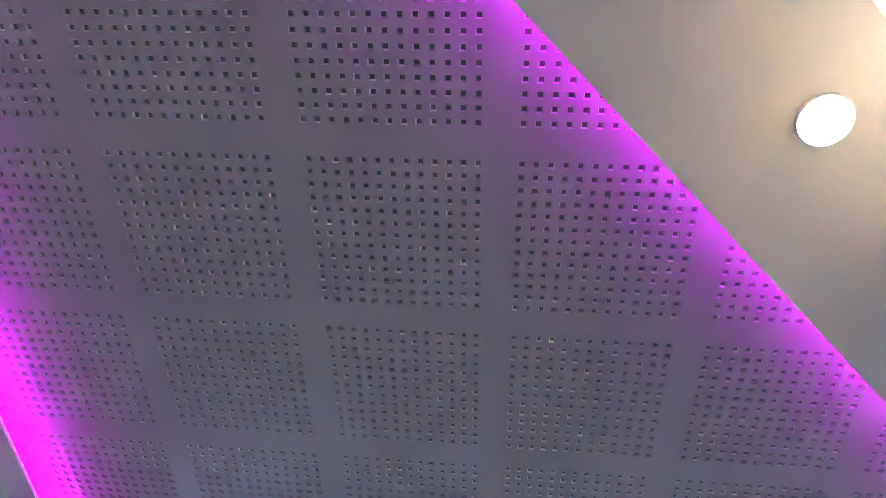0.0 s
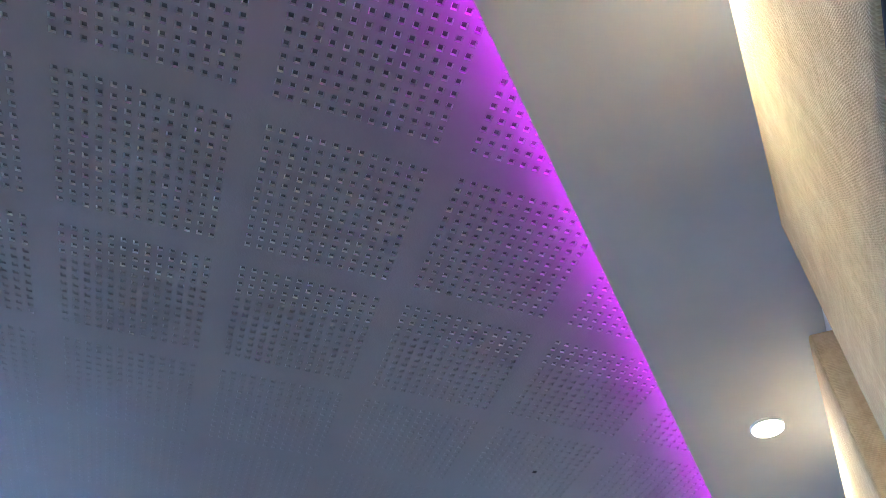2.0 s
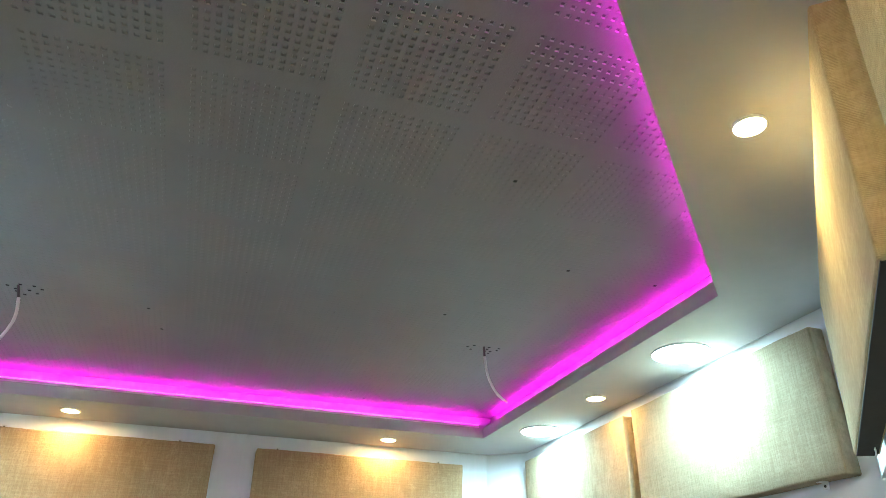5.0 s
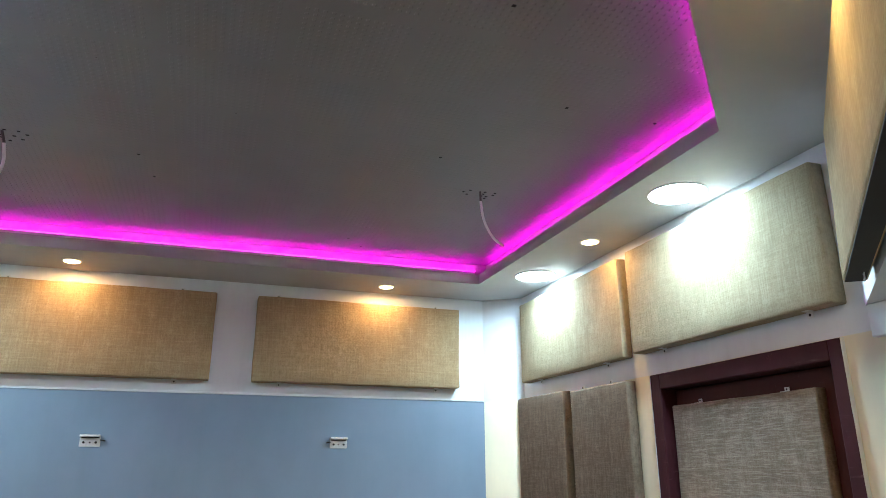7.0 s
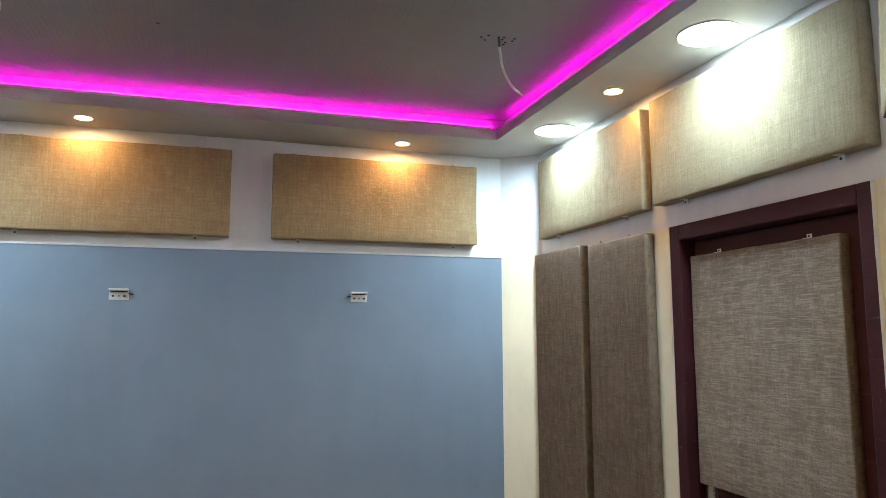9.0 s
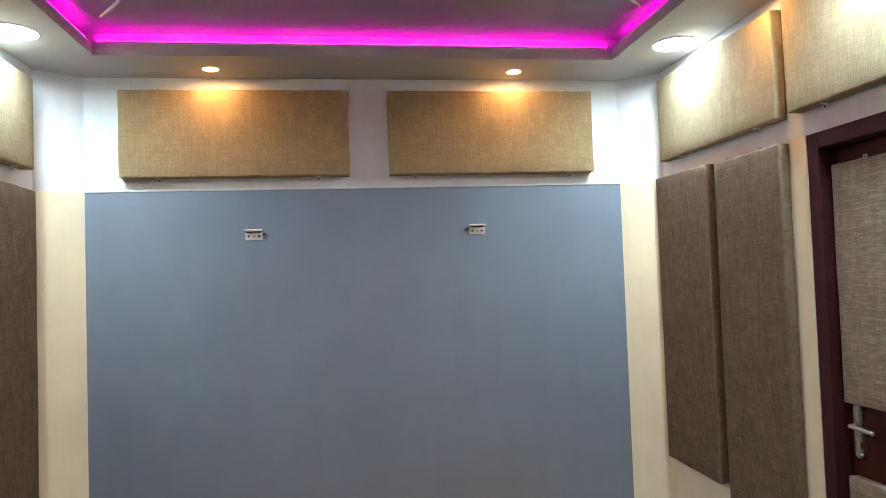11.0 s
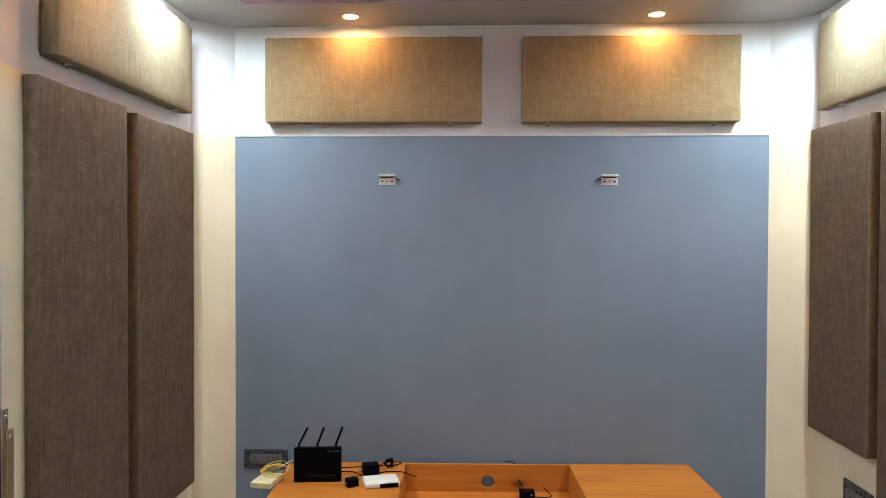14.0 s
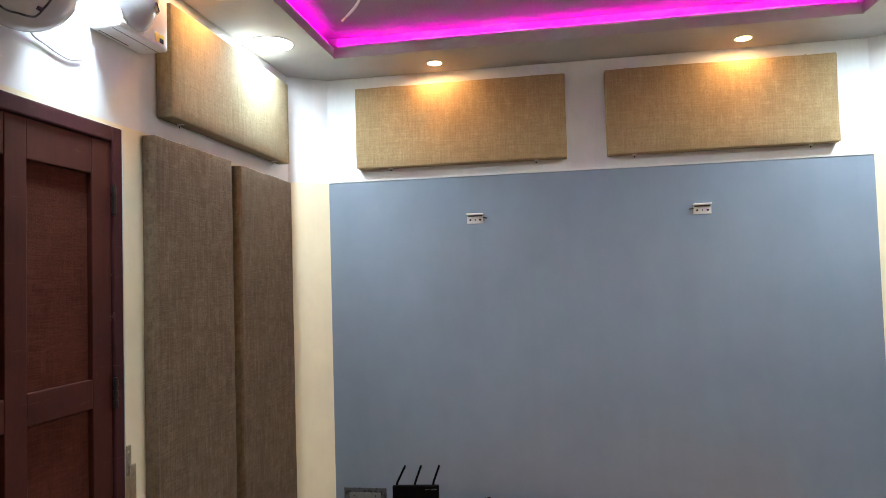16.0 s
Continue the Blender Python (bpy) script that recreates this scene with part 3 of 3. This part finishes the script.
def right_door():
    th = thing("door_right", pose(XR, 0, 0, 0, 0, 180), "dark maroon door in a maroon frame, closed", "door", kind="structure")
    # local: x into the room, y mirrored along the wall
    y0, y1 = -RD1, -RD0
    w, w_hinge = 0.062, 0.050
    part("jamb", box((-0.16, y1, 0), (0.012, y1 + w, RDT), 0.004), M_maroon, th)
    part("jamb", box((-0.16, y0 - w_hinge, 0), (0.012, y0, RDT), 0.004), M_maroon, th)
    part("head", box((-0.16, y1 + w, RDT - w), (0.012, y0 - w_hinge, RDT), 0.004), M_maroon, th)
    ragged_edge(th, y0, 1, RDT, 0.0135, 1.0)
    ragged_edge(th, y1, -1, RDT, 0.0135, 2.0)
    leaf = part("leaf", box((-0.100, y1 + w, 0.01), (-0.062, y0 - w_hinge, RDT - w - 0.003), 0.003), M_maroon_dark, th)
    yc = 1.492
    part("handle_plate", box((-0.062, yc - 0.020, 0.892), (-0.055, yc + 0.020, 1.088), 0.018, 4), M_steel, leaf, "brushed steel handle plate")
    part("lever", tube(spline([(-0.056, yc, 1.010), (-0.020, yc, 1.010), (-0.012, yc + 0.012, 1.010), (-0.012, yc + 0.115, 1.006)]), 0.0085, 12), M_steel, leaf, "steel lever handle", True)
    part("keyhole", box((-0.0552, yc - 0.004, 0.925), (-0.0538, yc + 0.004, 0.950), 0.001), M_dark, leaf)


right_door()
acoustic_panel(pose(XR + 0.061, -1.811, 1.529, 0, 0, -90), 0.711, 0.878, 0.040, M_cloth_door, "brown slubbed jute panel on the maroon door", 14, ((-0.21, True), (0.22, True)), "door panels")
acoustic_panel(pose(XR + 0.061, -1.811, 0.440, 0, 0, -90), 0.711, 0.770, 0.040, M_cloth_door, "brown slubbed jute panel low on the maroon door", 15, (), "door panels")


def left_door():
    th = thing("door_left", pose(XL, 0, 0), "old maroon painted panel door, closed", "door", kind="structure")
    w = 0.052
    part("jamb", box((-0.12, LD0 - w, 0), (0.012, LD0, LDT), 0.005), M_maroon, th)
    part("jamb", box((-0.12, LD1, 0), (0.012, LD1 + w, LDT), 0.005), M_maroon, th)
    part("head", box((-0.12, LD1 + w, LDT - w), (0.012, LD0 - w, LDT), 0.005), M_maroon, th)
    y0, y1 = LD0 - w - 0.003, LD1 + w + 0.003
    top = LDT - w - 0.003
    ragged_edge(th, LD0, 1, LDT, 0.0135, 3.0)
    cols = [(-1.822, -2.100), (-2.182, -2.475)]
    front, back = 0.004, -0.034
    stiles = [(y0, cols[0][0]), (cols[0][1], cols[1][0]), (cols[1][1], y1)]
    for a, c in stiles:
        part("stile", box((back, c, 0.01), (front, a, top), 0.003), M_maroon_dark, th)
    rails = [(1.907, top), (1.147, 1.240), (0.01, 0.20)]
    for lo, hi in rails:
        for a, c in cols:
            part("rail", box((back, c, lo), (front - 0.001, a, hi), 0.003), M_maroon_dark, th)
    for lo, hi in ((1.240, 1.907), (0.20, 1.147)):
        for a, c in cols:
            p = part("panel", panel_mesh(a - c + 0.01, hi - lo + 0.01, 0.012, lo * 5 + a, 0.003), M_rough_maroon, th, "rough red-brown painted cloth panel")
            p.matrix_local = pose(-0.026, (a + c) / 2, (lo + hi) / 2, 0, 0, 90)
    for z in (1.828, 1.180, 0.45):
        h = part("hinge", tube([(0.016, LD0 - w - 0.001, z - 0.052), (0.016, LD0 - w - 0.001, z + 0.052)], 0.0065, 10), M_black_iron, th, "black iron hinge")
        for k in (-0.034, 0.0, 0.034):
            part("knuckle", tube([(0.016, LD0 - w - 0.001, z + k - 0.010), (0.016, LD0 - w - 0.001, z + k + 0.010)], 0.0085, 10), M_black_iron, h)
    # flat steel latch bar on the jamb
    yl = -1.658
    bar = part("latch", box((0.012, yl - 0.012, 0.890), (0.018, yl + 0.012, 0.992), 0.002), M_brass, th, "worn steel latch bar")
    arm = part("latch_arm", box((0.018, yl - 0.004, 0.60), (0.024, yl + 0.030, 0.925), 0.003), M_brass, th, "worn steel latch arm")
    for p_, y, z in ((bar, yl, 0.968), (arm, yl + 0.013, 0.902)):
        s = part("rivet", disc(0.0075, 0, 0.004, 14, r2=0.005), M_brass, p_)
        s.matrix_local = pose(0.0175 if p_ is bar else 0.0235, y, z, 0, 90, 0)


left_door()


# ---- fixtures on the walls ----
def bracket(x, side):
    th = thing("wall_bracket", pose(x, -0.0005, 1.862), "small white steel bracket screwed to the blue wall", "bracket", "wall brackets")
    part("plate", box((-0.046, -0.004, -0.030), (0.046, 0, 0.016), 0.0015), M_zinc, th)
    part("flange", box((-0.046, -0.034, 0.016), (0.046, 0, 0.026), 0.004, 3), M_zinc, th)
    for k in (-0.027, 0.0, 0.027):
        s = part("screw", disc(0.0055 if k else 0.004, 0, 0.010 if k else 0.001, 10), M_black_iron, th)
        s.matrix_local = pose(k, -0.0035, -0.010, 90, 0, 0)
    # dark strip in place of the shade below the flange
    part("flange_shade", box((-0.040, -0.0055, 0.010), (0.040, -0.003, 0.0155), 0.001), M_dark, th, "dark strip for the shade under the flange")
    part("hook_pin", tube([(side * 0.044, -0.006, 0.002), (side * 0.068, -0.010, -0.002)], 0.003, 8), M_black_iron, th)
    return th


bracket(-0.607, 1)
bracket(0.604, -1)


def socket_plate(m, w=0.245, h=0.105, label="dark grey modular socket plate with two outlets"):
    th = thing("socket_plate", m, label, "wall socket")
    part("plate", box((-w / 2, -0.010, -h / 2), (w / 2, 0, h / 2), 0.003), M_grey_plate, th)
    part("inner_frame", box((-w / 2 + 0.032, -0.012, -0.028), (w / 2 - 0.032, -0.009, 0.028), 0.002), M_module, th)
    for cx in (-0.062, 0.062):
        o = part("outlet", box((cx - 0.024, -0.0145, -0.024), (cx + 0.024, -0.011, 0.024), 0.002), M_module, th)
        for dx, dz, r in ((0, 0.010, 0.0045), (-0.010, -0.009, 0.0038), (0.010, -0.009, 0.0038)):
            q = part("pin_hole", disc(r, 0, 0.001, 12), M_dark, o)
            q.matrix_local = pose(cx + dx, -0.0145, dz, 90, 0, 0)
    for cx in (-0.018, 0.018):
        part("switch", box((cx - 0.015, -0.0155, -0.024), (cx + 0.015, -0.011, 0.024), 0.003), M_module, th)
    return th


socket_plate(pose(-1.281, -0.0005, 0.310))
socket_plate(pose(XR - 0.0005, -0.548, 0.342, 0, 0, -90), 0.24, 0.125, "dark grey socket plate low on the cream wall")


def switch():
    th = thing("wall_switch", pose(XR - 0.0005, -2.440, 1.583, 0, 0, -90), "white fan regulator plate on the cream wall", "switch")
    part("plate", box((-0.045, -0.012, -0.060), (0.045, 0, 0.060), 0.004), M_whiteplastic, th)
    part("knob", box((-0.020, -0.018, -0.008), (0.020, -0.011, 0.036), 0.004), M_greyplastic, th)


switch()


def stabilizer():
    th = thing("voltage_stabilizer", pose(XL, -1.684, 2.384), "white wall-mounted stabilizer box with a yellow sticker", "stabilizer")
    part("body", box((0.0, -0.142, 0.0), (0.112, 0.142, 0.25), 0.010, 3), M_whiteplastic, th)
    b_ = bmesh.new()
    bmesh.ops.create_uvsphere(b_, u_segments=32, v_segments=20, radius=1.0)
    for v in b_.verts:
        v.co = Vector((0.104 + v.co.x * 0.066, -0.055 + v.co.y * 0.108, 0.150 + v.co.z * 0.140))
    part("bulge", b_, M_greyplastic, th, "rounded grey front cover", True)
    d = part("dial", disc(0.026, 0, 0.010, 28, r2=0.022), M_chrome, th, "chrome dial ring")
    d.matrix_local = pose(0.150, -0.002, 0.110, 0, 78, 24)
    part("dial_face", disc(0.018, 0.0102, 0.0122, 24), M_black, d)
    part("sticker", box((0.1115, 0.060, 0.018), (0.1130, 0.112, 0.050), 0.0004), M_sticker, th, "yellow and black warning sticker")
    part("sticker_mark", box((0.1128, 0.086, 0.020), (0.1138, 0.110, 0.036), 0.0003), M_black, th)
    part("vent_slot", box((0.020, -0.12, -0.0006), (0.023, 0.04, 0.0008)), M_dark, th)
    part("seam", box((0.078, -0.130, -0.0008), (0.080, 0.130, 0.0008)), M_grey_plate, th, "dark seam of the lower cover")
    for k in range(11):
        part("cooling_fin", box((0.1115, -0.128 + k * 0.011, 0.016), (0.1155, -0.123 + k * 0.011, 0.030), 0.001), M_greyplastic, th)
    part("upper_screw", box((0.1115, 0.100, 0.205), (0.1140, 0.114, 0.222), 0.002), M_greyplastic, th)


stabilizer()


def housing():
    """A round-bellied unit on the wall beside the stabilizer."""
    th = thing("wall_unit", pose(XL, -2.240, 2.437), "pale grey round-bellied unit fixed high on the wall", "wall unit")
    b_ = bmesh.new()
    bmesh.ops.create_uvsphere(b_, u_segments=36, v_segments=24, radius=1.0)
    for v in b_.verts:
        v.co = Vector((0.085 + v.co.x * 0.125, v.co.y * 0.225, v.co.z * 0.205 - 0.0))
    bmesh.ops.bisect_plane(b_, geom=b_.verts[:] + b_.edges[:] + b_.faces[:], plane_co=(0, 0, 0), plane_no=(-1, 0, 0), clear_outer=True)
    part("shell", b_, M_greyplastic, th, "rounded pale grey shell", True)
    part("wall_plate", box((0.0, -0.10, -0.12), (0.02, 0.10, 0.12), 0.006), M_whiteplastic, th)
    # seam of the front flap and a small dark label, both on the belly
    def belly(y, z, out=0.0):
        k = math.sqrt(max(0.0, 1 - (y / 0.225) ** 2 - (z / 0.205) ** 2))
        return (0.085 + 0.125 * k + out, y, z)

    seam = [belly(y, z) for y, z in ((-0.150, -0.140), (-0.080, -0.183), (-0.034, -0.186), (-0.003, -0.183), (0.009, -0.176), (0.014, -0.156), (0.020, -0.137), (0.030, -0.100))]
    part("flap_seam", tube(spline(seam), 0.0032, 8), M_grey_plate, th, "dark seam round the front flap", True)
    lx, ly, lz = belly(0.001, -0.160)
    part("label", box((lx - 0.006, ly - 0.008, lz - 0.006), (lx + 0.002, ly + 0.008, lz + 0.006), 0.001), M_grey_plate, th, "small dark label")
    c = [(0.03, 0.10, -0.130), (0.008, 0.161, -0.162), (0.006, 0.212, -0.173), (0.006, 0.259, -0.183), (0.006, 0.313, -0.187), (0.006, 0.373, -0.171)]
    part("cord", tube(spline(c), 0.0036), M_greyplastic, th, "thin pale grey cord", True)


housing()


# ---- loose wires from the ceiling ----
def hanging_wire(points):
    """A cable end: dark where it leaves the board, white sheath, yellowed bare tip."""
    th = thing("hanging_wire", pose(*points[0]), "white cable end hanging from the perforated ceiling", "cable", "hanging cables")
    line = [Vector(p) - Vector(points[0]) for p in spline(points, 10)]
    n_ = len(line)
    part("sheath", tube(line[n_ // 5:n_ - 3], 0.0055, 10), M_whiteplastic, th, smooth=True)
    part("dark_root", tube(line[:n_ // 5 + 1], 0.0048, 10), M_dark_root, th, "dark cable root", True)
    part("tip", tube(line[n_ - 4:], 0.0042, 10), M_cream_plastic, th, "yellowed bare cable tip", True)
    return th


hanging_wire([(*WIRE_ROOTS[0], CEIL + 0.002), (0.913, -1.335, 2.785), (0.930, -1.325, 2.715), (0.975, -1.305, 2.655), (1.030, -1.285, 2.627)])
hanging_wire([(*WIRE_ROOTS[1], CEIL + 0.002), (-0.838, -1.318, 2.785), (-0.842, -1.290, 2.715), (-0.905, -1.215, 2.640), (-1.005, -1.110, 2.612)])


# ---- low pine stand under the screen wall ----
TZ = 0.318


def stand():
    th = thing("pine_stand", pose(0, -0.028, 0, 0, 0, 1.7), "low varnished pine media stand with an open middle tray", "media stand")
    x0, x1, r0, r1, yb, yf = -1.120, 1.036, -0.498, 0.388, -0.012, -0.620
    t = 0.022
    part("top_board", box((x0, yf, TZ - t), (r0, yb, TZ), 0.003), M_pine, th)
    part("top_board", box((r1, yf, TZ - t), (x1, yb, TZ), 0.003), M_pine, th)
    # back board of the tray with a round cable hole
    bb = bmesh.new()
    hx_, hz_, r = -0.050, 0.222, 0.036
    za, zb = 0.160, TZ - 0.002
    outer = [(r0, za), (hx_, za), (r1, za), (r1, hz_), (r1, zb), (hx_, zb), (r0, zb), (r0, hz_)]
    n_ = 32
    ring = [(hx_ + r * math.cos(2 * math.pi * k / n_ - 3 * math.pi / 4), hz_ + r * math.sin(2 * math.pi * k / n_ - 3 * math.pi / 4)) for k in range(n_)]
    for y in (-0.034, -0.014):
        vo = [bb.verts.new((x, y, z)) for x, z in outer]
        vr = [bb.verts.new((x, y, z)) for x, z in ring]
        q = n_ // 8
        for k in range(8):
            bb.faces.new([vo[k], vo[(k + 1) % 8]] + [vr[(i) % n_] for i in range((k + 1) * q, k * q - 1, -1)])
        if y == -0.034:
            keep = (vo, vr)
    for a, c in ((keep[0], vo), (keep[1], vr)):
        for k in range(len(a)):
            bb.faces.new((a[k], a[(k + 1) % len(a)], c[(k + 1) % len(a)], c[k]))
    part("back_board", bb, M_pine, th)
    part("tray_floor", box((r0, yf, 0.150), (r1, -0.014, 0.168), 0.002), M_pine, th)
    part("divider", box((r0 - t, yf + 0.004, 0.02), (r0, yb, TZ - t), 0.002), M_pine, th)
    part("divider", box((r1, yf + 0.004, 0.02), (r1 + t, yb, TZ - t), 0.002), M_pine, th)
    part("side", box((x0, yf + 0.004, 0.02), (x0 + t, yb, TZ - t), 0.002), M_pine, th)
    part("side", box((x1 - t, yf + 0.004, 0.02), (x1, yb, TZ - t), 0.002), M_pine, th)
    for x in (x0 + 0.05, r0 - 0.05, r1 + 0.05, x1 - 0.05):
        for y in (yf + 0.05, yb - 0.05):
            part("foot", box((x - 0.025, y - 0.025, 0.0), (x + 0.025, y + 0.025, 0.022), 0.003), M_black, th)


stand()


def router():
    th = thing("wifi_router", pose(-0.910, -0.370, TZ, -3, 0, 5), "black upright router with three antennas on the pine stand", "router")
    part("case", box((-0.118, -0.016, 0.0), (0.118, 0.014, 0.172), 0.006, 3), M_black, th)
    for k in range(9):
        part("indicator", box((-0.036 + k * 0.0155 - 0.003, -0.0168, 0.0335), (-0.036 + k * 0.0155 + 0.002, -0.0158, 0.0355)), M_module, th)
    part("maker_mark", box((0.080, -0.0168, 0.150), (0.108, -0.0158, 0.156)), M_grey_plate, th)
    part("maker_mark", box((0.048, -0.0168, 0.1505), (0.072, -0.0158, 0.1545)), M_grey_plate, th)
    for x, dx in ((-0.096, 0.042), (-0.004, 0.032), (0.089, 0.032)):
        a = part("antenna", tube([(x, 0.002, 0.166), (x + 0.001, 0.004, 0.186)], 0.006, 10), M_black, th)
        part("blade", tube([(x + 0.001, 0.004, 0.184), (x + dx, 0.014, 0.266)], 0.0058, 10), M_black, a)


router()


def white_box():
    th = thing("modem", pose(-0.588, -0.395, TZ, 0, 0, 16), "small white modem with a black front strip", "modem")
    part("case", box((-0.088, -0.060, 0.0), (0.088, 0.062, 0.030), 0.012, 4), M_whiteplastic, th)
    part("strip", box((-0.014, -0.0635, 0.003), (0.078, -0.052, 0.023), 0.004, 3), M_black, th, "glossy black front strip")


white_box()


def onu():
    th = thing("fibre_box", pose(-1.155, -0.405, TZ, 0, 0, -8), "yellowed plastic fibre box with coiled yellow cable", "fibre box")
    part("case", box((-0.052, -0.085, 0.0), (0.052, 0.070, 0.030), 0.006, 3), M_cream_plastic, th)
    rnd = random.Random(5)
    for k in range(5):
        r = 0.044 + rnd.random() * 0.020
        cx, cy = rnd.uniform(-0.004, 0.030), rnd.uniform(0.02, 0.07)
        tilt = rnd.uniform(0.2, 0.5)
        loop = []
        for i in range(33):
            a = 2 * math.pi * i / 32 + k
            loop.append((cx + r * math.cos(a) * 1.15, cy + r * math.sin(a) * 0.55, 0.034 + 0.05 * (1 + math.sin(a + 0.4 * k)) * tilt + 0.003 * k + 0.006 * math.sin(2 * a + k)))
        part("cable_loop", tube(loop, 0.0020, 6), M_yellow, th, "yellow fibre cable loop", True)
    part("lead", tube(spline([(0.02, 0.06, 0.045), (0.05, 0.16, 0.06), (0.075, 0.30, 0.045), (0.05, 0.385, 0.03)]), 0.0016, 6), M_whiteplastic, th, "thin white lead", True)


onu()


def adapter(x, y, turn, size, lead):
    th = thing("power_adapter", pose(x, y, TZ, 0, 0, turn), "black plug-in power adapter with its lead", "adapter", "power adapters")
    sx, sy, sz = size
    part("case", box((-sx / 2, -sy / 2, 0), (sx / 2, sy / 2, sz), 0.007, 3), M_black, th)
    for k in (-0.010, 0.010):
        part("pin", tube([(-sx / 2 + 0.003, k, sz * 0.5), (-sx / 2 - 0.018, k, sz * 0.5)], 0.0022, 8), M_steel, th)
    m = th.matrix_world.inverted()
    part("lead", tube([m @ p for p in spline(lead)], 0.0026, 7), M_black, th, "thin black lead", True)
    return th


adapter(-0.662, -0.245, 20, (0.085, 0.062, 0.055), [(-0.628, -0.235, TZ + 0.03), (-0.570, -0.17, TZ + 0.055), (-0.560, -0.12, TZ + 0.04), (-0.600, -0.09, TZ + 0.012), (-0.520, -0.07, TZ + 0.006), (-0.545, -0.11, TZ + 0.004), (-0.62, -0.13, TZ + 0.004), (-0.78, -0.16, TZ + 0.004), (-0.84, -0.22, TZ + 0.02)])
adapter(-0.728, -0.428, 34, (0.060, 0.045, 0.042), [(-0.715, -0.41, TZ + 0.03), (-0.715, -0.34, TZ + 0.02), (-0.70, -0.28, TZ + 0.004), (-0.76, -0.23, TZ + 0.004), (-0.83, -0.25, TZ + 0.01)])


def cord(name, pts, label, r=0.0026):
    tagged(link(name, tube(spline(pts), r, 7), M_black, smooth=True), label, "cable", "loose cables")


cord("cable_tie_bundle", [(-0.575, -0.155, TZ + 0.012), (-0.555, -0.140, TZ + 0.034), (-0.585, -0.135, TZ + 0.040), (-0.598, -0.150, TZ + 0.020), (-0.560, -0.160, TZ + 0.012), (-0.565, -0.135, TZ + 0.030), (-0.595, -0.145, TZ + 0.030), (-0.58, -0.16, TZ + 0.005)], "black cable bundle on the pine stand", 0.005)
cord("black_cable", [(-1.03, -0.33, TZ + 0.05), (-1.06, -0.22, TZ + 0.04), (-1.10, -0.12, TZ + 0.01), (-1.13, -0.08, TZ - 0.02), (-1.18, -0.03, 0.31)], "black cable from router to wall socket")
cord("black_lead", [(-0.640, -0.25, TZ + 0.003), (-0.575, -0.215, TZ + 0.003), (-0.525, -0.215, TZ + 0.003), (-0.497, -0.222, TZ + 0.004), (-0.470, -0.225, TZ - 0.004), (-0.445, -0.228, TZ - 0.012), (-0.425, -0.232, TZ - 0.014)], "black lead over the tray edge")


def tray_adapter():
    th = thing("power_adapter", pose(0.155, -0.150, 0.168), "small black adapter in the tray, its light on", "adapter", "power adapters")
    part("case", box((-0.040, -0.028, 0), (0.040, 0.028, 0.045), 0.006, 3), M_black, th)
    part("indicator", box((0.018, -0.0290, 0.026), (0.024, -0.0275, 0.032)), M_whiteplastic, th)
    part("lead", tube(spline([(0.038, 0, 0.012), (0.075, -0.004, 0.008), (0.125, 0.02, 0.004), (0.130, 0.06, 0.004), (0.09, 0.10, 0.03), (0.03, 0.11, 0.06), (-0.03, 0.10, 0.03), (-0.035, 0.05, 0.03), (-0.02, 0.03, 0.04)]), 0.0026, 7), M_black, th, "thin black lead", True)
    part("riser", tube(spline([(-0.02, 0.02, 0.044), (-0.030, 0.075, 0.052), (-0.036, 0.104, 0.085), (-0.040, 0.107, 0.125), (-0.060, 0.110, 0.151), (-0.085, 0.122, 0.156), (-0.110, 0.132, 0.154)]), 0.0026, 7), M_black, th, "thin black lead", True)


tray_adapter()
